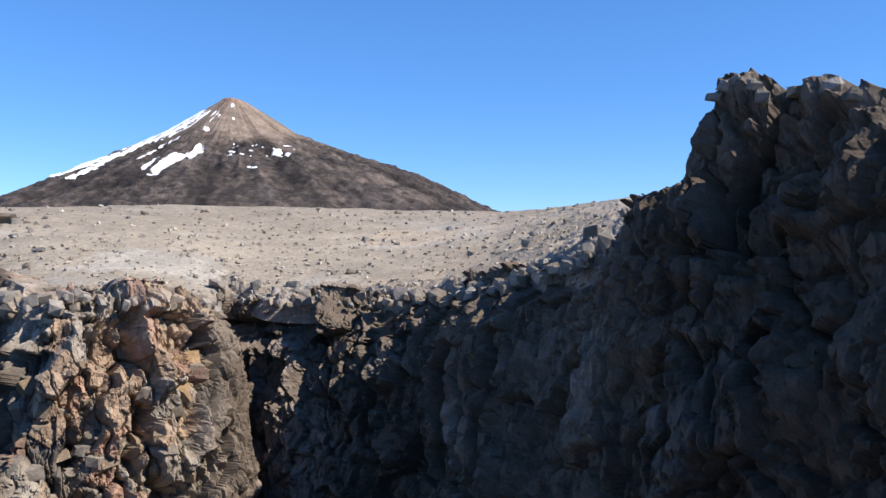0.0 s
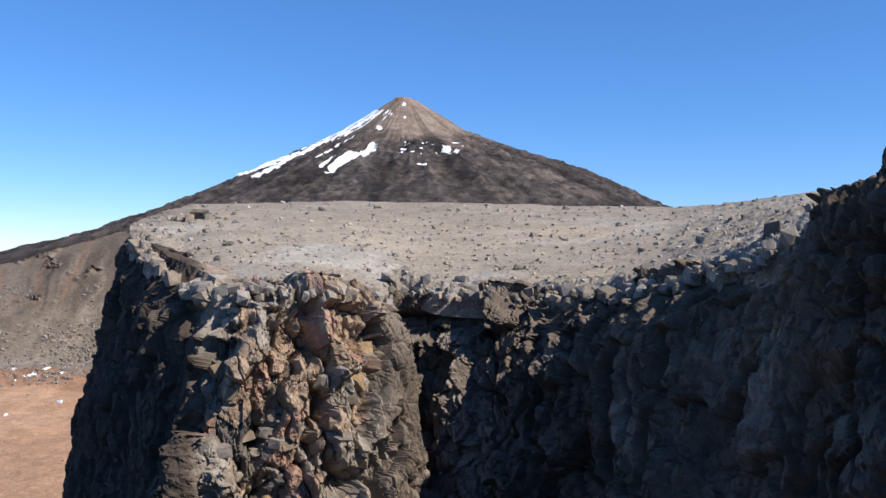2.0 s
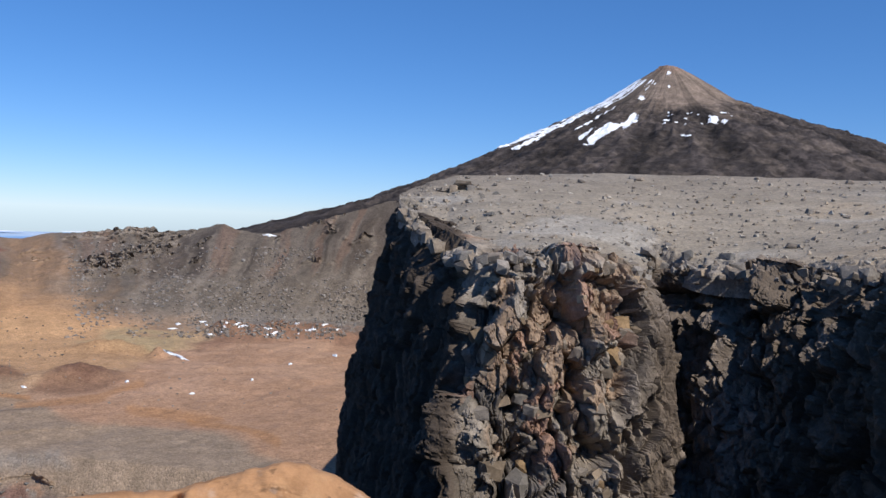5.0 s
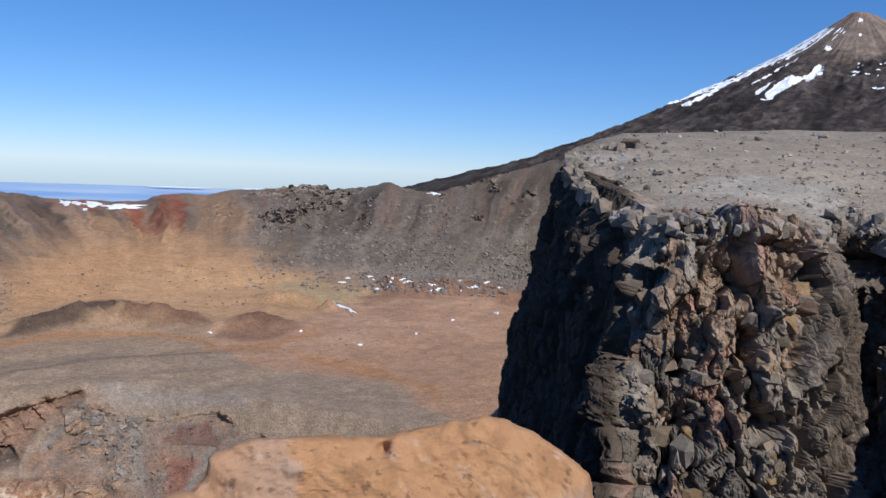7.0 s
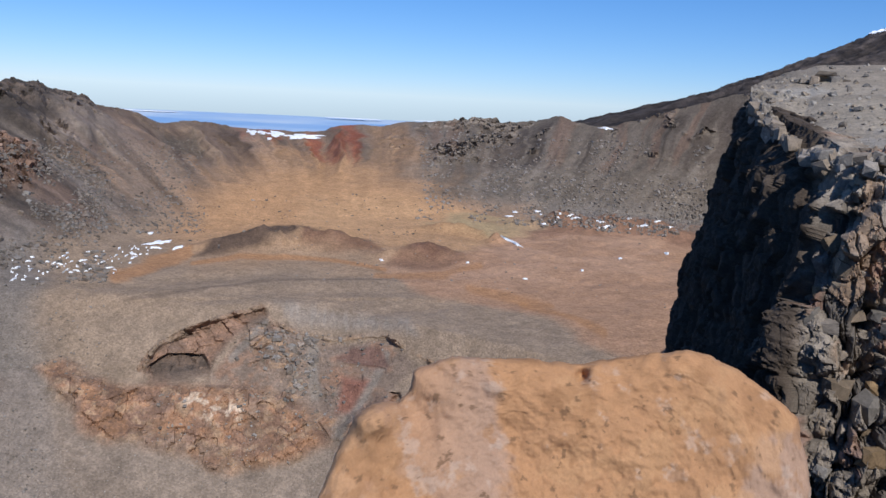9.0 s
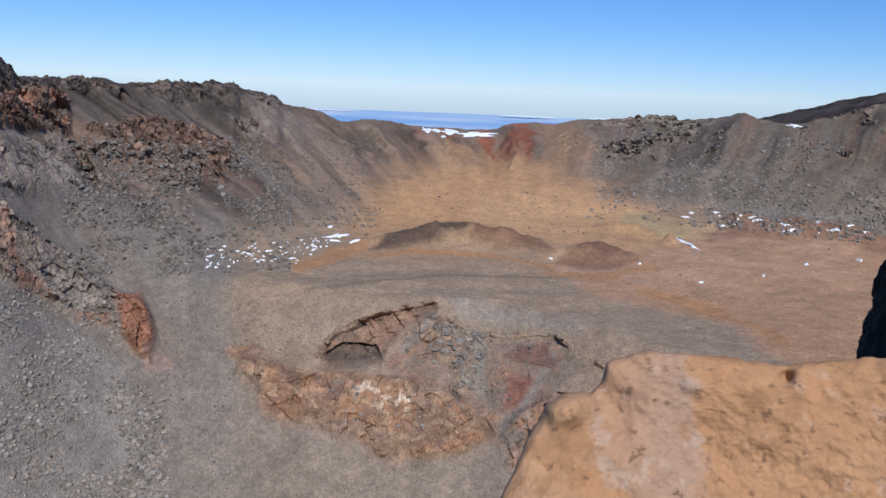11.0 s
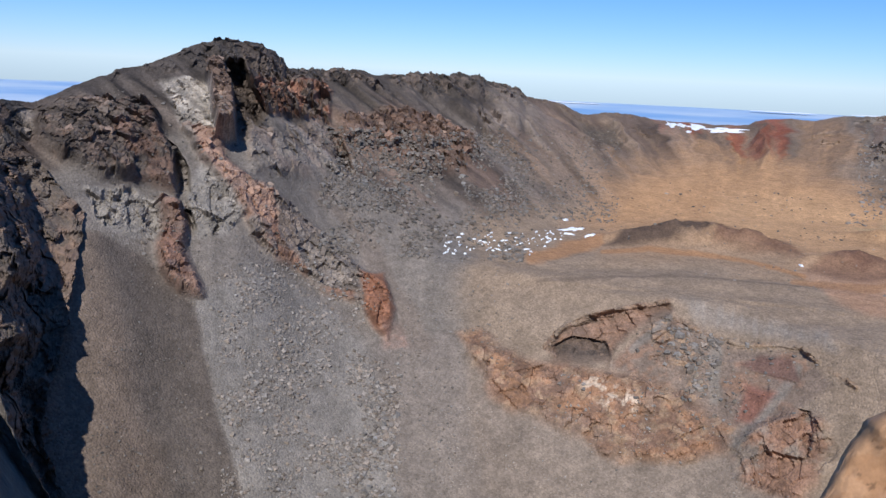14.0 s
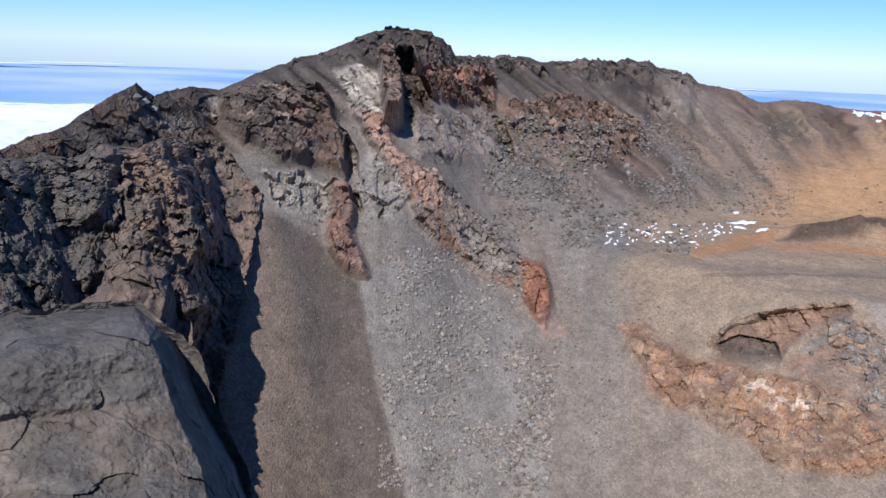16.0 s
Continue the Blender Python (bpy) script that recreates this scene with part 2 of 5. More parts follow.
def poly(points, soft=0.2, fray=0.3):
    """1 inside an outline of (azimuth, elevation) points, with a frayed margin."""
    pts = np.array(points, float)
    lo, hi = pts.min(0) - 1.5, pts.max(0) + 1.5
    pick = np.flatnonzero((AZ > lo[0]) & (AZ < hi[0]) & (EL > lo[1]) & (EL < hi[1]) & seen & before_rim)
    a, e = AZ[pick] + wob_a[pick] * fray, EL[pick] + wob_e[pick] * fray
    best, inner = np.full(len(pick), 99.0), np.zeros(len(pick), bool)
    for (a0, e0), (a1, e1) in zip(pts, np.roll(pts, -1, 0)):
        t = np.clip(((a - a0) * (a1 - a0) + (e - e0) * (e1 - e0)) / ((a1 - a0) ** 2 + (e1 - e0) ** 2), 0, 1)
        best = np.minimum(best, np.hypot(a - a0 - t * (a1 - a0), e - e0 - t * (e1 - e0)))
        if e0 != e1:
            inner ^= ((e0 > e) != (e1 > e)) & (a < (a1 - a0) * (e - e0) / (e1 - e0) + a0)
    out = np.zeros(len(P))
    out[pick] = smooth(np.where(inner, best, -best), -soft, soft)
    return out


def blob(a0, e0, ra, re, soft=0.6, turn=0.0):
    a, e = AZ + wob_a - a0, EL + wob_e - e0
    c, s = math.cos(radians(turn)), math.sin(radians(turn))
    r = np.hypot((a * c + e * s) / ra, (e * c - a * s) / re)
    return (1 - smooth(r, 1 - soft, 1 + soft * 0.5)) * seen * before_rim


# rocky parts of the slopes
dome = poly([(103, -3.0), (101.5, -2.7), (98.5, -3.0), (96.8, -2.7), (95.7, -4.6), (95.2, -6.6), (95.6, -8.6), (97.0, -8.0), (99.5, -7.6), (101.5, -6.6), (103, -5.5)], 0.4, 0.4)
dome_cleft = poly([(95.7, -5.0), (95.2, -5.4), (94.5, -7.2), (94.5, -8.9), (95.2, -9.0), (95.4, -7.0)], 0.12, 0.15)
low_rib = poly([(96.6, -9.0), (95.6, -9.2), (94.9, -10.6), (94.9, -12.2), (93.8, -14.6), (93.7, -15.4), (94.8, -15.0), (96.0, -13.6), (96.4, -11.4)], 0.35, 0.5)
low_cleft = poly([(95.1, -9.5), (94.5, -9.9), (94.1, -11.0), (94.5, -11.5), (95.0, -10.8)], 0.12, 0.15)
pale_rock = poly([(95.9, -1.4), (93.4, -1.0), (92.2, -2.6), (91.7, -5.0), (93.0, -5.6), (94.2, -4.6), (95.2, -3.2)], 0.25)
buttress = poly([(93.2, -0.4), (91.9, -0.6), (91.5, -2.4), (91.6, -4.9), (92.6, -5.0), (93.0, -2.6)], 0.15, 0.25)
cleft = poly([(92.0, 0.0), (90.9, 0.1), (90.3, -1.4), (89.4, -3.3), (90.2, -3.9), (90.9, -5.0), (91.6, -4.6), (91.4, -2.0)], 0.12, 0.25)
crest = poly([(91.0, 0.9), (89.2, 0.8), (88.2, -0.4), (86.6, -1.2), (85.4, -2.2), (85.5, -3.8), (86.6, -3.4), (88.6, -3.3), (89.6, -3.2), (90.4, -1.2)], 0.2)
face = poly([(91.0, -4.8), (89.4, -3.5), (86.0, -3.8), (85.0, -5.4), (84.3, -6.8), (87.5, -7.0), (90.2, -6.9)], 0.5, 0.6)
face_cleft = poly([(85.9, -3.2), (85.2, -4.1), (84.1, -5.6), (83.8, -6.9), (84.5, -7.1), (84.9, -5.7)], 0.1, 0.2)
bluff = poly([(84.8, -3.6), (82.5, -3.2), (78.5, -3.2), (75.6, -4.0), (75.2, -5.2), (76.0, -6.6), (79.0, -6.9), (81.0, -6.4), (82.0, -5.6), (84.4, -5.0)], 0.5, 0.6)
pale_bluff = poly([(76.2, -2.3), (74.2, -2.4), (73.0, -3.6), (74.8, -3.9)], 0.3)
dike = poly([(94.2, -4.2), (92.6, -4.6), (91.5, -6.2), (89.8, -7.8), (87.8, -9.8), (86.0, -11.4), (83.0, -13.2), (81.4, -14.4), (80.9, -16.8), (81.6, -17.4), (83.0, -15.6), (85.6, -14.9), (88.0, -13.0), (89.8, -11.2), (91.8, -8.4), (93.4, -6.4)], 0.35, 0.6)
dike_pink = poly([(94.0, -4.4), (92.6, -4.7), (91.7, -6.2), (90.2, -7.6), (88.6, -10.0), (89.4, -11.0), (90.8, -9.6), (91.6, -8.4), (93.2, -6.4)], 0.15)
pillar = poly([(87.6, -10.8), (85.6, -11.6), (82.9, -13.2), (83.6, -14.8), (86.4, -14.6), (87.4, -12.4)], 0.2)
orange_rock = poly([(83.2, -13.6), (81.7, -13.5), (80.9, -16.0), (81.2, -17.9), (82.2, -17.2), (83.0, -15.8)], 0.25, 0.3)
pink_tail = poly([(81.8, -17.0), (80.4, -16.8), (79.6, -18.4), (81.4, -18.6)], 0.3)
grey_rock = poly([(100.6, -8.2), (98, -8.2), (96.6, -9.2), (96.2, -11.4), (97.8, -11.4), (99.6, -10.4)], 0.2) + poly([(94.9, -8.8), (93.6, -6.6), (92.2, -7.8), (90.6, -9.8), (91.8, -11.2), (94.2, -11.6)], 0.2)
fan_dark = poly([(99.9, -10.8), (97.5, -12.3), (94.2, -15.7), (93.2, -22.2), (91.2, -28), (90, -32), (112, -32), (106, -18), (103, -11)], 0.25, 0.35)
grit = poly([(94.2, -15.6), (90.5, -13.0), (88, -14.0), (83, -18), (81, -22), (79.6, -32), (90.3, -32), (91.4, -28), (93.2, -22.2)], 0.5, 0.6)
fine_scree = poly([(82, -18.2), (79.8, -18.3), (77.1, -17.1), (75.5, -21), (73, -32), (79.6, -32), (81, -22)], 0.5, 0.6)
band = poly([(76.6, -17.6), (74.7, -17.3), (71.4, -19.0), (68.6, -19.5), (64.8, -19.5), (61.0, -20.2), (59.6, -21.4), (57.5, -22.2), (57.5, -23.6), (60.4, -24.3), (63.5, -24.4), (66.3, -23.4), (70.4, -22.7), (73.6, -21.7), (75.4, -19.6)], 0.6, 1.2)
bleached = poly([(67.6, -19.7), (65.8, -19.9), (63.0, -20.9), (62.6, -21.7), (65.2, -21.7), (67.0, -20.9)], 0.4, 0.6)
cave = poly([(69.6, -18.4), (68.5, -16.6), (66.7, -15.7), (64.8, -15.1), (62.2, -14.5), (62.0, -14.9), (63.6, -16.0), (65.1, -17.3), (65.6, -18.4), (67.1, -18.8), (69.2, -18.9)], 0.3, 0.3)
cave_floor = poly([(69.4, -18.2), (68.2, -17.5), (66.0, -17.5), (65.5, -18.3), (67.1, -18.9), (69.2, -19.0)], 0.2, 0.2)
cave_lip = near_line([(69.8, -18.0), (68.6, -16.4), (66.7, -15.5), (64.8, -14.9), (62.4, -14.3)], 0.28, 0.5)
slide = poly([(62.2, -15.2), (60.4, -15.6), (57.4, -16.4), (53, -16.6), (51.5, -18), (53.5, -20), (57, -22), (60, -21.2), (62, -19.8), (65.4, -18.8)], 0.3, 0.5)
raked = poly([(61.5, -14.0), (57, -14.2), (52.3, -14.9), (51.6, -15.9), (54, -15.4), (60, -15.4)], 0.5, 0.3)
ledge = near_line([(61.4, -15.3), (59.9, -15.9), (57.4, -16.2), (55, -15.8), (53.6, -16.0), (52.9, -16.5), (51.5, -17.15), (50.2, -17.8)], 0.17)
under_ledge = near_line([(57.4, -16.7), (55.0, -16.3), (53.2, -16.7), (51.6, -17.5), (50.4, -18.1)], 0.22, 0.4) + near_line([(56.6, -18.1), (53.8, -18.3)], 0.2, 0.4)
red_patch = poly([(55.9, -16.7), (54.0, -16.8), (53.4, -18.1), (54.6, -18.3), (57.2, -17.6)], 0.2)
red_spot = poly([(56.8, -18.8), (54.9, -19.0), (56.2, -21.2), (57.2, -21.2)], 0.3)
knobs = near_line([(62.0, -16.4), (60.6, -18.0), (60.4, -19.6)], 1.2)
low_right = poly([(57.4, -23.2), (55.6, -21.6), (53.0, -20.2), (51.0, -20.4), (50, -23), (52, -26), (56, -25)], 0.6, 1.0)
low_crack = poly([(53.3, -19.8), (52.6, -19.8), (52.2, -21.2), (52.3, -22.6), (52.9, -22.4), (53.0, -21.0)], 0.12, 0.2)
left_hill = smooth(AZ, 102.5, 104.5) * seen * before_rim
below_rim = np.repeat(rim_el[None], len(D), 0).ravel() - EL      # degrees below the skyline
rocks_n = fbm(P, 24, 5, 77)
rim_rocks = (1 - smooth(below_rim, 0.7, 1.9)) * smooth(AZ, 71, 74) * (1 - smooth(AZ, 97, 103)) * smooth(rocks_n, -0.7, 0.1)
rim_rocks = rim_rocks + (1 - smooth(below_rim, 0.5, 4.2)) * (1 - smooth(AZ, 50, 57)) * smooth(rocks_n, -0.35, 0.15) + 0.8 * (1 - smooth(below_rim, 0.4, 2.4)) * smooth(AZ, 62, 66) * (1 - smooth(AZ, 70, 74)) * smooth(rocks_n, 0.1, 0.5)
rim_rocks = rim_rocks * seen * before_rim
solid = dike + low_rib + crest + buttress + bluff + rim_rocks + 0.9 * band + 0.6 * knobs + 0.9 * low_right + 0.5 * ledge + 0.6 * face + 0.8 * dome + 0.7 * grey_rock + 0.7 * pale_rock + 0.6 * pale_bluff + 0.7 * cave_lip + 0.25 * slide
fray = fbm(P, 9, 5, 78, 0.6)
rocky = smooth(np.clip(solid, 0, 1.1) + 0.34 * fray, 0.2, 0.95) * (solid > 0.02)
rocky = np.clip(np.maximum(np.maximum(rocky, left_hill * 0.85), 0.85 * np.clip(cleft + dome_cleft + low_cleft + face_cleft + cave, 0, 1)), 0, 1)

# relief
hard = np.flatnonzero(rocky > 0.01)
f1, f2, f3, r1, r2, r3, j2 = (np.zeros(len(P)) for _ in range(7))
bed = P[hard] * (1, 1, 1.7) + (0, 0, 0.35) * P[hard][:, :1]        # the lavas lie in thin, tilted beds
f1[hard], _, r1[hard] = facets(bed, 11, 21, 0.9)
f2[hard], j2[hard], r2[hard] = facets(bed, 4.2, 22, 0.9)
f3[hard], _, r3[hard] = facets(P[hard] * (1, 1, 1.3), 1.8, 23, 0.8)
away = smooth(DD, 50, 120) * seen
scale = np.clip(DD / 250, 0.35, 1.6)
calm = 1 - 0.65 * smooth(AZ, 46, 52) * (1 - smooth(AZ, 68, 74)) * (DD > 250)
push = away * scale * calm * (fbm(P, 45, 5, 11) * 1.3 + fbm(P, 6, 3, 5) * 0.22) * (0.25 + 0.75 * by_rim)
step = fbm(np.stack([P[:, 0] * 0.25, P[:, 1] * 0.25, P[:, 2] * 1.6 + 0.4 * P[:, 1]], -1), 7, 4, 79)
rough = fbm(P * (1, 1, 1.4), 4.0, 4, 80, 0.6, ridged=True) * 0.5
low = np.clip(1 - 0.6 * band - 0.5 * (face + slide + low_right) - 0.3 * dike - 0.25 * bluff - 0.5 * cave, 0.35, 1)
bump = away * scale * rocky * low * (0.42 + 0.58 * by_rim) * (1 - 0.1 * left_hill) * ((f1 - 4.5) * 0.3 + (f2 - 1.7) * 0.6 - 0.12 * (1 - smooth(j2, 0, 0.5)) + (f3 - 0.7) * 0.4 + step * 0.9 + rough)
# gullies run down to the middle of the bowl
lean_ = np.interp(AZ, [33, 45, 52, 60, 68, 75, 90], [-0.4, -0.3, -0.1, 0.4, 1.0, 1.4, 1.3])
flow = AZ - lean_ * (EL + 5) * smooth(EL, -18, -11)
ribs = fbm(np.stack([flow + wob_a * 0.5, EL * 0.10, 0 * AZ], -1), 2.0, 4, 3, ridged=True)
ribs2 = fbm(np.stack([flow + wob_a * 0.35, EL * 0.08, 0 * AZ + 3], -1), 0.8, 4, 4)
push += away * scale * smooth(on_wall, 0.25, 0.7) * (1 - smooth(on_wall, 0.8, 1.0) * 0.8) * (ribs - 0.5) * (0.3 + 2.5 * smooth(AZ, 50, 58)) * (1 - 0.7 * smooth(AZ, 84, 90))
bump += away * by_rim * (dike * 3.2 + low_rib * 5.0 + dome * 4.5 + crest * 4.0 + buttress * 13.0 + bluff * 4.5 + face * 2.5 + orange_rock * 2.0)
bump += away * (band * 1.0 + knobs * 0.5 + low_right * 1.0 + cave_lip * 0.2)
level = np.stack([-X / DD, -Y / DD, 0 * X], -1)
hollow_in = away * (ledge * (0.18 + 0.6 * smooth(AZ, 52.2, 54)) - under_ledge * (0.1 + 0.5 * smooth(AZ, 52.2, 54)) - cave * 3.2 - cave_floor * 3.6 - low_crack * 3.0) - away * smooth(np.abs(row - first[7]), 4, 26) * (cleft * 16 + dome_cleft * 12 + low_cleft * 8 + face_cleft * 6)
P += inward * push[:, None] + outward * bump[:, None] + level * hollow_in[:, None]
# broken blocks along the skyline
edge_n = fbm(np.stack([AZ, 0 * AZ, 0 * AZ], -1), 1.1, 5, 88, 0.6)
P[:, 2] += seen * np.exp(-(np.abs(row - first[7]) / 3.0) ** 2) * DD * 0.0016 * edge_n * (1 - 0.75 * smooth(AZ, 53, 56) * (1 - smooth(AZ, 66, 71)))
# the far side of the rim gets its own low roughness
P[:, 2] += np.where((row > first[7]) & (row < first[9]), fbm(P, 30, 4, 13) * 1.5, 0) * smooth(row, first[7], first[7] + 4)
# low hills on the crater floor: azimuth, distance, half width, half depth, height
hill_n = 1 + fbm(P, 9, 4, 44) * 0.3 + fbm(P, 3, 3, 45) * 0.08
for a0, d0, w, dp, h in ((61.0, 330, 26, 15, 7.0), (57.0, 328, 20, 10, 4.0), (64.6, 326, 18, 8, 2.6), (51.0, 322, 15, 10, 4.6), (53.2, 316, 12, 7, 2.0), (49.6, 385, 20, 9, 4.0), (41.5, 414, 34, 10, 6.0), (36.5, 412, 40, 12, 5.5), (46.6, 372, 4, 3, 4.0), (43.2, 335, 8, 5, 1.6)):
    hx, hy = polar(a0, d0)
    c, s = math.cos(radians(a0)), math.sin(radians(a0))
    u, v = (P[:, 0] - hx) * c + (P[:, 1] - hy) * s, -(P[:, 0] - hx) * s + (P[:, 1] - hy) * c
    P[:, 2] += h * np.exp(-((u / w) ** 2 + (v / dp) ** 2) * 1.6) * hill_n * seen
# long soft terraces in front of the hills
P[:, 2] += seen * (1 - smooth(np.abs(EL + 12.6), 0.2, 1.8)) * smooth(AZ, 48, 56) * (1 - smooth(AZ, 72, 76)) * np.sin((EL + AZ * 0.05 + wob_e * 0.3) * 5.0) * 0.5
EL2 = np.degrees(np.arctan2(P[:, 2], np.hypot(P[:, 0], P[:, 1])))

# colours of the ground, zone by zone
col = np.empty((len(P), 3))
col[:] = (0.165, 0.149, 0.136)


def lay(colour, mask, strength=1.0):
    global col
    m = np.clip(mask * strength, 0, 1)[:, None]
    col = col * (1 - m) + np.array(colour) * m


a_, e_ = AZ + wob_a * 1.0, EL2 + wob_e * 0.8
mottle = smooth(fbm(P, 4.5, 5, 82, 0.65), -0.35, 0.45)
mottle2 = smooth(fbm(P, 11, 5, 83, 0.6), -0.3, 0.4)
speck = smooth(fbm(P, 2.2, 4, 84, 0.65), -0.1, 0.5)
floor_zone = smooth(e_, -15.5, -13.6) * (1 - smooth(e_, -8.6, -7.4)) * (1 - smooth(a_, 74, 77)) * seen
lay((0.262, 0.206, 0.158), smooth(a_, 30, 33) * (1 - smooth(a_, 74, 78)) * (1 - smooth(EL2, -13.4, -12)) * seen)
lay((0.265, 0.204, 0.152), floor_zone)
# the wall of the crater, from the foot up
wallm = smooth(on_wall, 0.02, 0.2) * seen
lay((0.130, 0.111, 0.094), wallm * (1 - smooth(a_, 49, 56)), 0.95)
lay((0.180, 0.135, 0.103), wallm * smooth(a_, 50, 55) * (1 - smooth(a_, 70, 75)), 0.95)
lay((0.104, 0.086, 0.075), wallm * smooth(a_, 69, 75), 0.95)
bowl = poly([(69.0, -9.6), (66.4, -7.2), (63.6, -5.2), (60.4, -4.2), (56.6, -4.2), (53.4, -5.0), (50.6, -6.2), (47.6, -7.4), (44.0, -8.3), (46, -9.6), (52, -10.6), (60, -10.6), (67, -10.8)], 2.0, 1.0)
lay((0.43, 0.258, 0.138), bowl, 0.95)
lay((0.46, 0.295, 0.168), poly([(60, -7.2), (54, -6.6), (49, -7.6), (47, -9.2), (54, -9.6), (60, -9.2)], 0.8, 0.8), 0.6)
lay((0.34, 0.275, 0.165), blob(47.8, -8.5, 4.2, 0.6, 0.8), 0.8)
mid_wall = wallm * smooth(a_, 45, 52) * (1 - smooth(a_, 72, 76)) * (1 - smooth(on_wall, 0.75, 1.0))
lay((0.30, 0.185, 0.105), smooth(ribs2, -0.1, 0.6) * mid_wall * smooth(on_wall, 0.15, 0.4), 0.45)
lay((0.125, 0.088, 0.07), smooth(-ribs2, 0.1, 0.5) * wallm * smooth(a_, 56, 62) * smooth(on_wall, 0.35, 0.6), 0.6)
red = poly([(65.2, -2.3), (60, -2.6), (56.0, -1.9), (55.6, -2.9), (56.4, -4.3), (58.4, -4.4), (60.4, -3.6), (63.8, -3.5)], 0.7, 0.8)
lay((0.26, 0.080, 0.050), red * smooth(ribs2, -0.3, 0.35), 0.75)
lay((0.27, 0.085, 0.052), near_line([(56.6, -2.3), (57.4, -3.4), (57.9, -4.4)], 0.55, 1.0), 0.6)
lay((0.125, 0.105, 0.085), poly([(56.2, -3.0), (55.2, -3.0), (54.6, -4.2), (55.8, -4.4)], 0.2) + poly([(68.8, -3.0), (66.6, -3.0), (66.2, -4.0), (68.0, -4.2)], 0.3) + poly([(61.6, -3.4), (60.8, -3.4), (60.7, -3.9), (61.4, -3.9)], 0.15), 0.75)
lay((0.27, 0.172, 0.105), poly([(55.6, -2.1), (53.0, -2.0), (51.6, -4.0), (53.6, -4.8), (55.4, -4.6)], 0.4), 0.7)
# dark runs of scree on the far wall
lay((0.078, 0.064, 0.056), wallm * smooth(ribs2, 0.15, 0.5) * smooth(on_wall, 0.3, 0.5) * (1 - smooth(on_wall, 0.85, 1)) * (1 - smooth(a_, 50, 54)), 0.8)
lay((0.16, 0.105, 0.080), wallm * smooth(-ribs2, 0.2, 0.55) * smooth(on_wall, 0.35, 0.55) * (1 - smooth(a_, 50, 55)), 0.6)
lay((0.20, 0.178, 0.155), wallm * smooth(on_wall, 0.08, 0.2) * (1 - smooth(on_wall, 0.35, 0.55)) * (1 - smooth(a_, 46, 52)) * mottle, 0.45)
lay((0.225, 0.195, 0.165), rim_rocks * (r2 > 0.45) * (1 - smooth(AZ, 55, 60)), 0.6)
lay((0.10, 0.088, 0.076), rim_rocks * (r2 < 0.25) * (1 - smooth(AZ, 55, 60)), 0.6)
# the reddish floor under the far wall, the hills and the grey shelf before them
floor_red = poly([(54, -11.3), (50, -10.7), (47, -9.5), (44, -8.9), (40, -7.6), (29, -7.3), (29, -17.5), (38, -16.4), (41.4, -15.2), (45, -13.9), (49, -13.3), (52.5, -12.7)], 0.5, 0.9)
lay((0.36, 0.222, 0.145), floor_red, 0.9)
lay((0.43, 0.285, 0.20), floor_red * smooth(fbm(P, 30, 4, 85), 0.0, 0.5) * smooth(EL2, -12.6, -11.4), 0.5)
lay((0.34, 0.18, 0.085), near_line([(48.2, -12.4), (45.6, -12.8), (42.6, -13.1)], 0.34) + near_line([(44.4, -13.3), (41.6, -14.0), (39.0, -14.9)], 0.3) + near_line([(54.6, -11.9), (50, -11.7), (47.6, -11.0)], 0.25), 0.6)
lay((0.37, 0.20, 0.10), near_line([(71.4, -11.9), (69.4, -11.3), (67.4, -10.9)], 0.5) + near_line([(66.8, -11.4), (63.8, -11.0), (58, -11.1), (54, -11.5)], 0.14), 0.8)
lay((0.16, 0.122, 0.096), floor_zone * near_line([(71, -13.6), (65.4, -12.95), (60, -12.5), (53.9, -12.3)], 0.12), 0.55)
lay((0.088, 0.063, 0.050), poly([(66.9, -11.0), (64.0, -9.75), (61.4, -8.9), (59.8, -8.8), (58.6, -9.2), (58.8, -10.2), (62.0, -10.7)], 0.2, 0.25), 0.95)
lay((0.165, 0.096, 0.066), poly([(60.4, -8.9), (57.9, -9.2), (55.5, -9.8), (54.0, -10.7), (56.4, -10.8), (59.6, -10.6)], 0.25, 0.4), 0.9)
lay((0.20, 0.12, 0.082), poly([(54.0, -11.2), (52.2, -10.2), (50.7, -9.9), (48.3, -10.7), (50.6, -11.4)], 0.2, 0.3), 0.9)
lay((0.15, 0.085, 0.06), poly([(52.4, -10.5), (50.8, -9.9), (49.6, -10.4), (50.6, -10.8)], 0.15, 0.3), 0.8)
lay((0.30, 0.19, 0.11), poly([(52.3, -9.2), (50.5, -8.5), (47.6, -8.7), (46.7, -9.2), (49.6, -9.4)], 0.2), 0.7)
lay((0.20, 0.118, 0.082), poly([(44.4, -8.9), (42.2, -7.9), (39.6, -7.5), (33, -7.4), (33, -8.5), (38, -8.4), (42, -8.9)], 0.25, 0.5), 0.85)
lay((0.10, 0.072, 0.058), near_line([(42.6, -8.1), (39.6, -7.7), (34, -7.6)], 0.25) * mottle, 0.8)
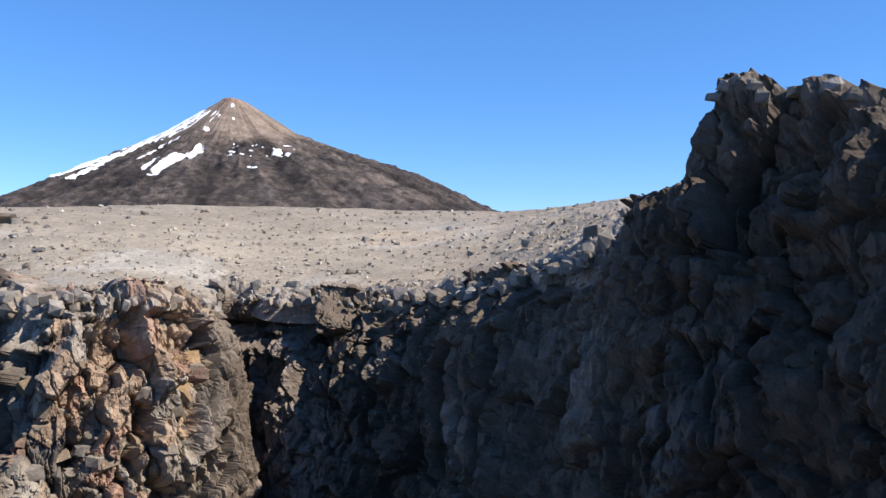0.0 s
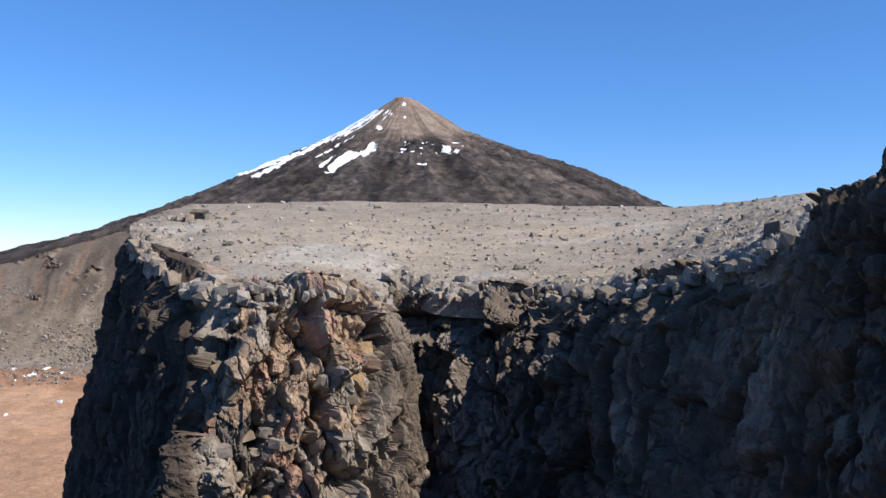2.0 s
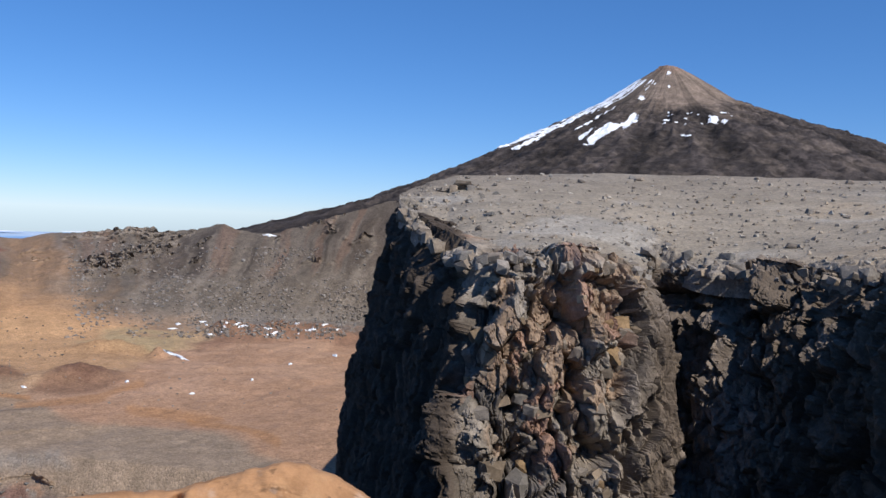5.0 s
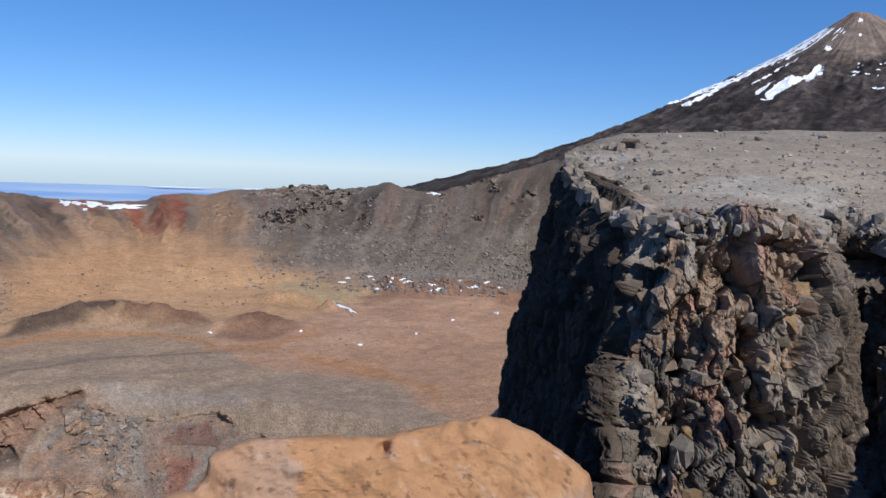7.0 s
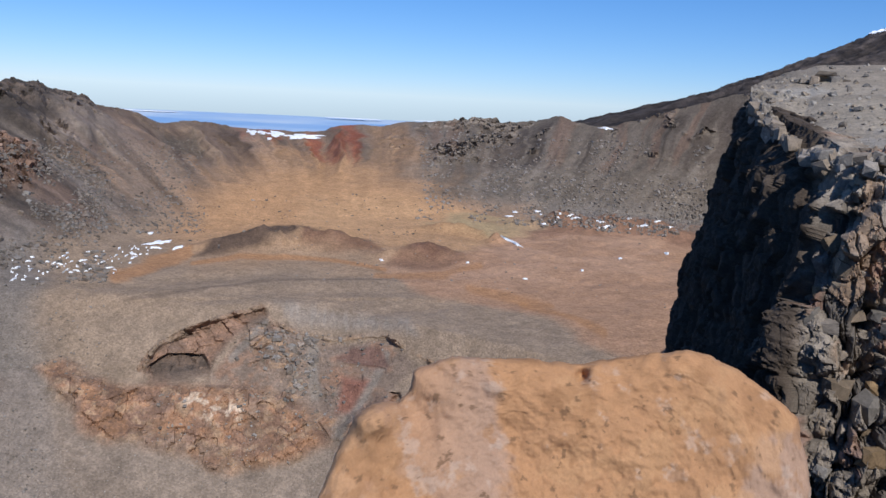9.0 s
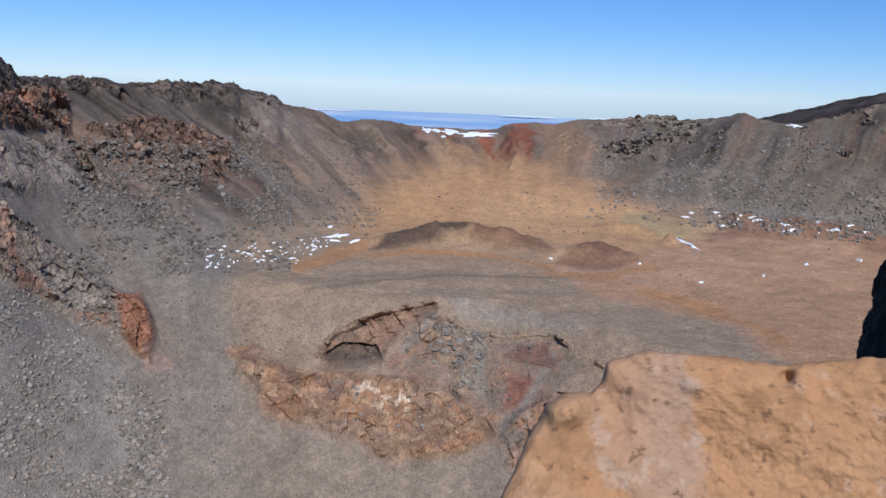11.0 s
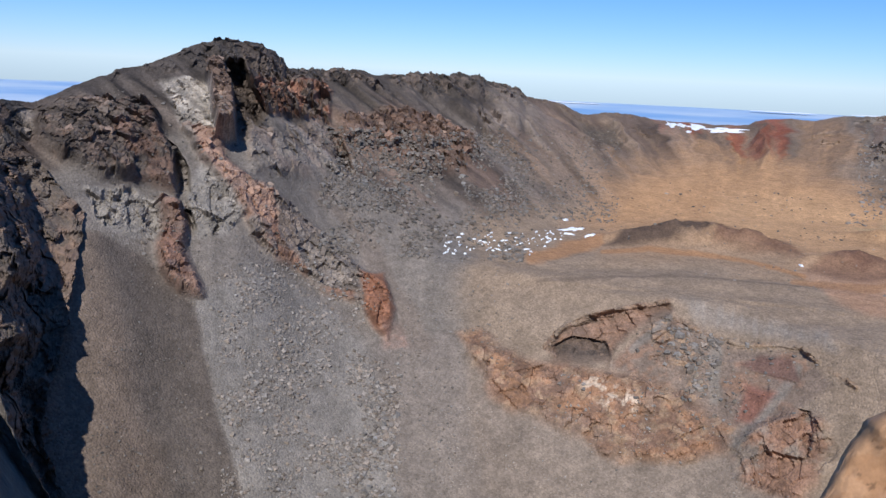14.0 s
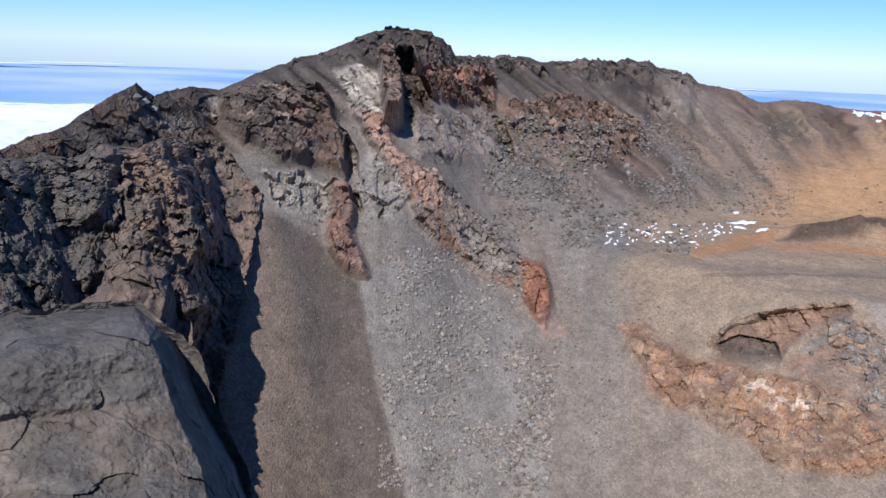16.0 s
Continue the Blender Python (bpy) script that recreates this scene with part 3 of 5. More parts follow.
# the left wall
lay((0.180, 0.155, 0.136), wallm * smooth(fbm(np.stack([flow + wob_a * 0.6, EL * 0.1, 0 * AZ + 9], -1), 2.4, 4, 58), 0.0, 0.4) * smooth(AZ, 69, 73) * (1 - smooth(AZ, 86, 90)), 0.75)
lay((0.165, 0.112, 0.086), wallm * smooth(fbm(np.stack([flow + wob_a * 0.6, EL * 0.1, 0 * AZ + 19], -1), 2.6, 4, 59), 0.1, 0.45) * smooth(AZ, 69, 73) * (1 - smooth(AZ, 84, 88)) * (1 - smooth(on_wall, 0.7, 0.9)), 0.7)
lay((0.068, 0.058, 0.052), (1 - smooth(below_rim, 1.6, 3.8)) * wallm * smooth(AZ, 73, 76), 0.9)
lay((0.092, 0.068, 0.056), near_line([(84.0, -6.2), (81.4, -8.0), (78.4, -10.4)], 0.7), 0.75)
lay((0.070, 0.061, 0.056), rim_rocks * smooth(AZ, 70, 75) * (r2 < 0.6), 0.75)
lay((0.150, 0.118, 0.098), rim_rocks * smooth(AZ, 70, 75) * (r2 > 0.72), 0.7)
lay((0.170, 0.106, 0.078), bluff * (0.55 + 0.45 * mottle2), 0.9)
lay((0.235, 0.175, 0.142), bluff * speck * (r2 > 0.5), 0.7)
lay((0.245, 0.205, 0.178), pale_bluff, 0.8)
slope_grey = smooth(AZ, 75, 80) * (1 - smooth(AZ, 100, 103)) * (1 - smooth(e_, -10.5, -8.5)) * seen
lay((0.197, 0.176, 0.158), slope_grey, 0.85)
lay((0.222, 0.208, 0.194), grit, 0.9)
lay((0.212, 0.184, 0.164), fine_scree, 0.9)
lay((0.175, 0.146, 0.126), near_line([(86, -8), (82, -13), (79, -18)], 0.9), 0.8)
lay((0.106, 0.090, 0.080), fan_dark, 0.95)
lay((0.168, 0.132, 0.107), fan_dark * smooth(a_ - 0.2 * (e_ + 16), 97.6, 100.0), 0.85)
lay((0.073, 0.063, 0.058), seen * before_rim * smooth(EL2, -3.0, -1.2) * smooth(AZ, 86, 90), 0.85)
# the dikes and buttresses
lay((0.105, 0.086, 0.074), dome, 0.9)
lay((0.155, 0.098, 0.076), dome * mottle2 * smooth(103 - AZ, 1.5, 5), 0.85)
lay((0.19, 0.135, 0.108), dome * speck * (r2 > 0.55), 0.6)
# crest's own dark tone, also laid in the cleft to deepen its shadow
lay((0.100, 0.080, 0.068), crest + cleft, 0.9)
lay((0.22, 0.118, 0.082), crest * mottle * (EL2 < -0.9), 0.9)
lay((0.275, 0.256, 0.232), pale_rock + 0.9 * grey_rock, 0.92)
lay((0.22, 0.205, 0.19), grey_rock * mottle, 0.7)
lay((0.39, 0.355, 0.315), pale_rock * speck, 0.7)
lay((0.215, 0.150, 0.118), buttress * (0.5 + 0.5 * mottle2), 0.85)
lay((0.215, 0.190, 0.170), face, 0.9)
lay((0.25, 0.195, 0.165), face * mottle2, 0.6)
lay((0.215, 0.175, 0.150), dike, 0.85)
lay((0.36, 0.235, 0.178), dike_pink * (0.75 + 0.25 * mottle2), 0.95)
lay((0.26, 0.145, 0.10), dike * (1 - dike_pink) * (1 - pillar) * mottle2, 0.8)
lay((0.235, 0.208, 0.185), pillar, 0.85)
lay((0.16, 0.135, 0.118), pillar * (1 - mottle), 0.7)
lay((0.27, 0.132, 0.083), orange_rock, 0.95)
lay((0.30, 0.205, 0.168), pink_tail * (0.5 + 0.5 * speck), 0.8)
lay((0.235, 0.135, 0.10), low_rib * (0.6 + 0.4 * mottle2), 0.9)
lay((0.33, 0.215, 0.17), low_rib * speck * (EL2 < -11.5), 0.6)
# the outcrop, the cave and the slide below the shelf
lay((0.215, 0.182, 0.158), smooth(a_, 50, 54) * (1 - smooth(a_, 74, 77)) * (1 - smooth(e_, -20.5, -18.5)) * seen, 0.8)
lay((0.235, 0.208, 0.186), raked, 0.8)
lay((0.27, 0.245, 0.222), raked * smooth(fbm(np.stack([AZ + wob_a * 0.2, EL * 0.15, 0 * AZ + 5], -1), 0.3, 3, 86), 0.1, 0.4), 0.6)
lay((0.185, 0.145, 0.122), slide, 0.85)
lay((0.26, 0.165, 0.118), slide * mottle2 * (1 - mottle), 0.8)
lay((0.215, 0.195, 0.175), near_line([(62.0, -15.4), (64.0, -17.6)], 0.3) + near_line([(58.6, -17.0), (58.8, -20.0)], 0.5) + near_line([(53.6, -17.4), (56.8, -22.6)], 0.4), 0.8)
lay((0.245, 0.168, 0.124), band, 0.9)
lay((0.30, 0.172, 0.105), band * mottle2, 0.85)
lay((0.165, 0.108, 0.084), band * (1 - mottle), 0.75)
lay((0.36, 0.262, 0.18), band * smooth(fbm(P, 2.2, 4, 87), 0.1, 0.6), 0.55)
lay((0.50, 0.42, 0.345), bleached * speck * (0.5 + 0.5 * mottle2), 0.85)
# brown cave rock with shade put into the colour, darkest on the floor
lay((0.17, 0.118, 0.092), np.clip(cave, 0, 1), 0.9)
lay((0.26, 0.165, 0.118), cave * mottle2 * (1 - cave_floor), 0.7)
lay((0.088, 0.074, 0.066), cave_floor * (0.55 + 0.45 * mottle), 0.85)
lay((0.25, 0.165, 0.12), cave_lip * mottle2, 0.7)
lay((0.32, 0.225, 0.155), ledge * mottle + knobs * (r3 > 0.8), 0.8)
lay((0.165, 0.098, 0.082), red_patch, 0.85)
lay((0.22, 0.10, 0.076), red_spot, 0.8)
lay((0.26, 0.155, 0.108), low_right * mottle2, 0.9)
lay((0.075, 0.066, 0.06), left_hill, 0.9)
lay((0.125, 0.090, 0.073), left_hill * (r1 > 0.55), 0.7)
lay((0.15, 0.135, 0.122), poly([(107.6, -4.6), (105.8, -4.4), (104.4, -5.6), (106.6, -5.8)], 0.3), 0.85)
lay((0.22, 0.19, 0.165), poly([(103.9, -3.4), (103.3, -3.4), (103.1, -4.6), (103.8, -4.8)], 0.12), 0.8)
streak = fbm(np.stack([AZ + wob_a * 0.4, EL * 0.06, 0 * AZ + 7], -1), 0.9, 3, 55, 0.6)
fans = fbm(np.stack([flow + wob_a * 0.5, EL * 0.10, 0 * AZ + 9], -1), 0.9, 4, 57, 0.65)     # stripes of coarse and fine scree
fan_zone = wallm * (1 - smooth(on_wall, 0.8, 1.0)) * (1 - bowl)
col *= (1 + (0.25 + 0.2 * smooth(AZ, 50, 60)) * np.clip(fans, -0.9, 0.9) * fan_zone)[:, None]
col *= np.array((1.04, 0.985, 0.93))
col *= (1 + 0.09 * np.clip(streak, -1, 1) * (1 - floor_zone) * (1 - fan_zone) + 0.11 * np.clip(fbm(P, 5, 4, 56), -1, 1))[:, None]
col *= (1 + (rocky * (r3 - 0.5) * 0.25 + rocky * (r2 - 0.5) * 0.35))[:, None]
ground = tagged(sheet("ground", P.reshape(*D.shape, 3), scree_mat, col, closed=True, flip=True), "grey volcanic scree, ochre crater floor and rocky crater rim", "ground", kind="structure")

rough_face = np.repeat(rocky.reshape(D.shape)[:-1] > 0.35, 1, 0)
ground.data.polygons.foreach_set("use_smooth", ~np.ascontiguousarray(rough_face).ravel())

# where a line of sight from the middle of the path meets a sheet of rows over azimuths
horizon = np.maximum.accumulate(np.where(row.reshape(D.shape) >= first[4], EL2.reshape(D.shape), -80), 0)


def spots(a, e, grid, axis, reach):
    """Places on the ground at azimuths a and elevations e."""
    j = np.clip(np.searchsorted(axis, a), 1, len(axis) - 1)
    out, ok = np.zeros((len(a), 3)), np.zeros(len(a), bool)
    for n in range(len(a)):
        k = np.searchsorted(reach[:, j[n]], e[n])
        if 0 < k < len(reach):
            lo, hi = reach[k - 1, j[n]], reach[k, j[n]]
            s = (e[n] - lo) / max(hi - lo, 1e-6)
            out[n] = grid[k - 1, j[n]] * (1 - s) + grid[k, j[n]] * s
            ok[n] = s <= 1 and np.linalg.norm(grid[k, j[n]] - grid[k - 1, j[n]]) < 14
    return out, ok


GRID = P.reshape(*D.shape, 3)

# ---- loose stones: broken blocks, each turned and skewed anew ----
CUBE = np.array([(x, y, z) for x in (-0.5, 0.5) for y in (-0.5, 0.5) for z in (-0.5, 0.5)])
TRI = np.array([(0, 1, 3), (0, 3, 2), (4, 6, 7), (4, 7, 5), (0, 4, 5), (0, 5, 1), (2, 3, 7), (2, 7, 6), (0, 2, 6), (0, 6, 4), (1, 5, 7), (1, 7, 3)])


def stones(name, places, sizes, colours, mat, rng, sink=0.25, flat=0.7, tilt=0.45):
    """Many loose angular stones in one mesh."""
    n = len(places)
    v = (CUBE[None] + rng.uniform(-0.24, 0.24, (n, 8, 3))) * rng.uniform(0.7, 1.35, (n, 1, 3)) * (1, 1, flat)
    a, b, t = rng.uniform(-tilt, tilt, n)[:, None], rng.uniform(-tilt, tilt, n)[:, None], rng.uniform(0, 6.28, n)[:, None]
    x, y, z = v[..., 0], v[..., 1], v[..., 2]
    y, z = y * np.cos(a) - z * np.sin(a), y * np.sin(a) + z * np.cos(a)
    x, z = x * np.cos(b) + z * np.sin(b), -x * np.sin(b) + z * np.cos(b)
    x, y = x * np.cos(t) - y * np.sin(t), x * np.sin(t) + y * np.cos(t)
    v = np.stack([x, y, z + 0.5 * flat - sink], -1) * sizes[:, None, None] * 0.62 + places[:, None]
    f = (TRI[None] + np.arange(n)[:, None, None] * 8).reshape(-1, 3)
    me = bpy.data.meshes.new(name)
    me.vertices.add(n * 8)
    me.vertices.foreach_set("co", v.astype(np.float32).ravel())
    me.loops.add(f.size)
    me.loops.foreach_set("vertex_index", f.astype(np.int32).ravel())
    me.polygons.add(len(f))
    me.polygons.foreach_set("loop_start", np.arange(0, f.size, 3, dtype=np.int32))
    me.polygons.foreach_set("use_smooth", np.zeros(len(f), bool))
    me.update(calc_edges=True)
    at = me.color_attributes.new("tint", "FLOAT_COLOR", "POINT")
    cc = np.concatenate([np.repeat(colours, 8, 0), np.ones((n * 8, 1))], 1)
    at.data.foreach_set("color", cc.astype(np.float32).ravel())
    me.materials.append(mat)
    return new(name, me)


rng = np.random.default_rng(5)
# azimuth range, elevation range, how many, smallest and largest size, grey value
SCREE = [
    (82.5, 92.6, -29, -13, 9000, 0.25, 1.3, 0.25), (80, 84, -29, -18, 1500, 0.3, 1.8, 0.24), (76, 83, -29, -14, 1500, 0.25, 0.8, 0.19), (94, 103, -27, -13, 900, 0.25, 0.7, 0.16),
    (72, 86, -12.5, -4, 9000, 0.45, 2.2, 0.165), (33, 52, -8.2, -2.2, 9000, 0.6, 2.4, 0.2), (66, 76, -9.5, -3.5, 3000, 0.6, 1.8, 0.17), (52, 72, -10.5, -6.5, 350, 0.5, 1.6, 0.13),
    (33, 60, -13, -8.2, 260, 0.4, 1.2, 0.2), (55, 77, -29, -22, 2400, 0.2, 0.5, 0.3), (52, 64, -22, -16, 420, 0.4, 1.5, 0.2), (72, 83, -20, -12, 500, 0.3, 0.9, 0.19),
    (80, 101, -13, -2, 900, 0.4, 1.3, 0.16), (58.6, 62.0, -19.8, -15.8, 230, 0.6, 2.6, 0.22), (62, 69, -23, -19.5, 160, 0.4, 1.4, 0.24), (80.2, 82.6, -28, -17, 500, 0.5, 2.0, 0.24),
]
sp, ss, sc = [], [], []
for a0, a1, e0, e1, n, s0, s1, g in SCREE:
    a, e = rng.uniform(a0, a1, n), rng.uniform(e0, e1, n)
    clump = fbm(np.stack([a, e * 1.3, 0 * a], -1), 2.2, 3, 33) + rng.uniform(-0.5, 0.5, n) > -0.15
    p, ok = spots(a[clump], e[clump], GRID, az, horizon)
    p = p[ok]
    sp.append(p)
    ss.append(s0 + (s1 - s0) * rng.uniform(0, 1, len(p)) ** 3.0)
    warm = rng.uniform(0, 1, (len(p), 1))
    sc.append((np.array((g, g * 0.93, g * 0.87)) * (1 - warm) + np.array((g * 1.05, g * 0.85, g * 0.7)) * warm) * rng.uniform(0.6, 1.35, (len(p), 1)))
tagged(stones("scree_stones", np.concatenate(sp), np.concatenate(ss), np.concatenate(sc), lava_mat, rng), "loose grey lava stones strewn over the crater slopes", "stones", kind="stuff")

weight = np.clip(rocky - 0.3, 0, 1) * (AZ > 32) * (AZ < 118) * (EL2 > -29.5) * (row > first[4]) * (row <= first[7]) * DD * np.clip(1.2 - left_hill, 0.3, 1)
chosen = rng.choice(len(P), 1500, replace=False, p=weight / weight.sum())
size = (0.5 + 2.6 * rng.uniform(0, 1, len(chosen)) ** 3.0) * np.clip(DD[chosen] / 260, 0.5, 1.6) * (0.4 + 0.6 * by_rim[chosen])
tagged(stones("outcrop_rocks", P[chosen], size, col[chosen] * rng.uniform(0.8, 1.25, (len(chosen), 1)), lava_mat, rng, 0.42, 0.6, 1.2), "broken lava blocks of the crater's outcrops", "rocks", kind="stuff")

# ---- snow left on the crater rim and at the foot of the screes ----
snow_mat = stone_material("snow", 1.5, 0.25, (0.86, 0.88, 0.92), 0.05, 0.6)


def snow_patch(a0, e0, wa, we, seed, turn=0.0):
    n_r, n_t = 5, 22
    r = np.linspace(0.02, 1, n_r)[:, None]
    t = np.linspace(0, 2 * math.pi, n_t, endpoint=False)[None]
    w = 1 + 0.75 * vnoise(np.stack([np.cos(t[0]) * 2.4 + seed * 3.1, np.sin(t[0]) * 2.4, 0 * t[0]], -1), seed)[None]
    u, v = r * w * np.cos(t) * wa, r * w * np.sin(t) * we
    c, s = math.cos(radians(turn)), math.sin(radians(turn))
    a, e = (a0 + u * c - v * s).ravel(), (e0 + u * s + v * c).ravel()
    p, ok = spots(a, e, GRID, az, horizon)
    if not ok.all():
        return
    p[:, 2] += 0.45 * (1 - np.repeat(r[:, 0], n_t) ** 3) + 0.12
    tagged(sheet("snow_patch", p.reshape(n_r, n_t, 3), snow_mat, closed=True), "small patch of old white snow on dark ground", "snow", "snow patches in the crater")


for k, (a0, e0, wa, we, tn) in enumerate((
        (59.7, -2.95, 1.15, 0.13, -3), (61.6, -2.9, 0.5, 0.14, 5), (62.4, -2.85, 0.2, 0.12, 0), (63.1, -2.8, 0.28, 0.15, 0), (63.7, -2.6, 0.2, 0.08, 20), (61.9, -3.2, 0.16, 0.06, 0),
        (68.7, -10.05, 0.75, 0.13, -6), (67.7, -10.4, 0.45, 0.09, -12), (69.3, -9.45, 0.18, 0.07, 0), (69.1, -10.4, 0.3, 0.06, 0), (45.4, -9.35, 0.75, 0.07, 24), (39.8, -1.45, 0.35, 0.08, 0),
        (44.4, -11.75, 0.13, 0.05, 0), (40.6, -10.9, 0.08, 0.05, 0), (54.3, -11.0, 0.12, 0.06, 0), (48.4, -10.9, 0.09, 0.05, 0), (38.2, -9.9, 0.12, 0.05, 0), (35.2, -9.3, 0.14, 0.06, 0))):
    snow_patch(a0, e0, wa, we, 100 + k, tn)
srng = random.Random(7)
for k in range(95):
    a0 = 69.5 + 8.0 * srng.random() ** 0.8
    snow_patch(a0, -10.9 - (a0 - 71) * 0.14 + srng.gauss(0, 0.42), 0.2 * srng.random() ** 4 + 0.018, 0.011 + 0.028 * srng.random() ** 2, 200 + k, srng.uniform(-35, 20))
for k in range(26):
    snow_patch(srng.uniform(33, 46), -7.7 + srng.gauss(0, 0.3), srng.uniform(0.05, 0.22), srng.uniform(0.03, 0.06), 300 + k, srng.uniform(-12, 12))

# ---- the sea far below, with its clouds ----
a = np.radians(np.arange(0, 360, 3.0))
rr = np.array([300.0, 1200, 2500, 3800, 4900])
sea_p = np.stack([np.outer(rr, np.sin(a)), np.outer(rr, np.cos(a)), np.full((5, len(a)), -141.0)], -1)
tagged(sheet("water", sea_p, sea_mat, closed=True), "blue ocean far below under a pale horizon", "sea", kind="structure")

# ---- the volcano behind ----
AX, AY = polar(13.9, 2450.0)
left = np.array([(0, 448), (25, 447), (184, 340), (388, 234), (593, 136), (825, 42), (1120, -42), (1300, -85), (1900, -160)], float)
right = np.array([(0, 446), (20, 446), (60, 424), (197, 338), (296, 300), (530, 228), (758, 120), (900, 45), (1300, -60), (1900, -160)], float)
rr = np.concatenate([np.arange(0.5, 900, 3.5), np.arange(900, 1900, 12.0)])
th = np.radians(np.concatenate([np.arange(75, 315, 0.42), np.arange(315, 435, 3.0)]))
side = 0.5 + 0.5 * np.sin(th + np.radians(13.9))     # 1 on the right-hand flank
R, TH = np.meshgrid(rr, th, indexing="ij")
zl, zr = np.interp(rr, left[:, 0], left[:, 1]), np.interp(rr, right[:, 0], right[:, 1])
for _ in range(4):
    zl[1:-1], zr[1:-1] = (zl[:-2] + zl[1:-1] * 2 + zl[2:]) / 4, (zr[:-2] + zr[1:-1] * 2 + zr[2:]) / 4
VZ = zl[:, None] * (1 - side) + zr[:, None] * side
VP = np.stack([AX + R * np.sin(TH), AY + R * np.cos(TH), VZ], -1).reshape(-1, 3)
RV, TV = R.ravel(), TH.ravel()
flows = fbm(np.stack([TV * 7, RV * 0.0035, 0 * TV], -1), 1.0, 5, 8, ridged=True)
lumps = fbm(VP, 42, 6, 31, 0.6, ridged=True)
lava = smooth(330 - VP[:, 2] + fbm(VP, 120, 4, 9) * 30, 0, 60)
amp = np.clip(RV / 200, 0.05, 1)
VP[:, 2] += amp * ((lumps - lumps.mean()) * (1.2 + 3.2 * lava) + (flows - flows.mean()) * (2.0 + 4.5 * lava))
VP[:, 2] += np.exp(-((RV - 30) / 14) ** 2) * fbm(VP, 12, 3, 14) * 3
vaz = np.degrees(np.arctan2(-VP[:, 0], VP[:, 1]))
vel = np.degrees(np.arctan2(VP[:, 2], np.hypot(VP[:, 0], VP[:, 1])))
vcol = np.empty((len(VP), 3))
vcol[:] = (0.054, 0.044, 0.041)
pick = smooth(fbm(VP, 45, 6, 19, 0.62), -0.1, 0.6)[:, None]
vcol = vcol * (1 - 0.6 * pick) + np.array((0.12, 0.095, 0.08)) * 0.6 * pick
cone = (1 - lava)[:, None]
flank = smooth(vaz + fbm(VP, 60, 3, 20), 14.5, 17)[:, None]
cone_col = np.array((0.25, 0.19, 0.15)) * (1 - flank) + np.array((0.18, 0.145, 0.12)) * flank
vcol = vcol * (1 - cone) + cone_col * cone
tip = smooth(vel, 9.8, 10.3)[:, None]
vcol = vcol * (1 - tip) + np.array((0.31, 0.21, 0.16)) * tip
vcol *= (1 + (0.5 - 0.32 * cone[:, 0]) * np.clip(fbm(VP, 14, 4, 47, 0.7), -0.8, 0.8))[:, None]
vcol *= (1 + 0.4 * np.clip(flows - flows.mean(), -0.8, 0.8) * lava)[:, None]
gully = smooth(fbm(np.stack([TV * 16, RV * 0.002, 0 * TV], -1), 1.0, 4, 28), 0.15, 0.6)[:, None]
vcol *= 0.84 - 0.3 * gully
snow_n = fbm(np.stack([TV * 22, RV * 0.006, 0 * TV], -1), 1.0, 4, 41)
snow_b = fbm(VP, 22, 4, 42)
snow_s = fbm(VP, 9, 3, 43)
margin_az = np.interp(vel, [3.6, 5.7, 8.0, 9.6, 10.5], [27.5, 22.9, 18.2, 15.7, 14.4])
u_ = margin_az - vaz                     # degrees in from the left skyline
streaky = snow_n * 1.15 + snow_s * 0.3
west = (u_ < 0.1 + 1.35 * streaky) & (vel > 5.0 + 0.3 * snow_b) & (vel < 9.5)
tongue = np.hypot((vaz - np.interp(vel, [5.7, 6.9], [19.4, 16.0])) / 0.75, (vel - 6.35) / 0.75) + 0.75 * streaky < 0.85
snow_m = west | tongue | ((np.abs(vel - 7.05) < 0.4) & (np.abs(vaz - 11.9) < 2.4) & (snow_s + 0.4 * snow_b > 0.8)) | ((vel < 7.0) & (vel > 4.0) & (snow_s + 0.9 * snow_n > 1.75))
for a0, e0, r0 in ((13.9, 9.05, 0.1), (14.0, 9.9, 0.1), (15.6, 8.35, 0.14), (11.1, 7.0, 0.22), (10.4, 6.9, 0.14)):
    snow_m |= np.hypot((vaz - a0) / 1.3, vel - e0) / r0 + snow_s * 0.7 < 0.95
facing = (TV > radians(80)) & (TV < radians(310))
snow_m &= facing & (RV < 760) & (RV > 6)
VG, VC = VP.reshape(*R.shape, 3), vcol.reshape(*R.shape, 3)
cut = int(np.searchsorted(rr, 215))
volcano = tagged(sheet("volcano", VG[cut:], far_mat, VC[cut:], closed=True), "tall volcanic cone with dark lava slopes and snow streaks", "mountain")
tagged(sheet("summit_cone", VG[:cut + 1], far_mat, VC[:cut + 1], closed=True, parent=volcano), "bare brown summit cone")
ids = np.arange(R.size).reshape(R.shape)
quads = np.stack([ids[:-1, :-1], ids[:-1, 1:], ids[1:, 1:], ids[1:, :-1]], -1).reshape(-1, 4)
quads = quads[snow_m[quads].sum(1) >= 2]
# each connected patch of snow is a part of its own
label_of = np.arange(R.size)
for _ in range(400):
    low = label_of[quads].min(1)
    before = label_of.copy()
    for k in range(4):
        np.minimum.at(label_of, quads[:, k], low)
    if (before == label_of).all():
        break
patch = label_of[quads[:, 0]]
for one_patch in np.unique(patch):
    mine = quads[patch == one_patch]
    if len(mine) < 3:
        continue
    used, mine = np.unique(mine, return_inverse=True)
    sme = bpy.data.meshes.new("snow_streak")
    sme.from_pydata((VP[used] + (0, 0, 1.6)).tolist(), [], mine.reshape(-1, 4).tolist())
    sme.materials.append(snow_mat)
    new("snow_streak", sme).parent = volcano

# ---- the lava cliff with the stony plateau on it: azimuth, elevation and distance of its edge ----


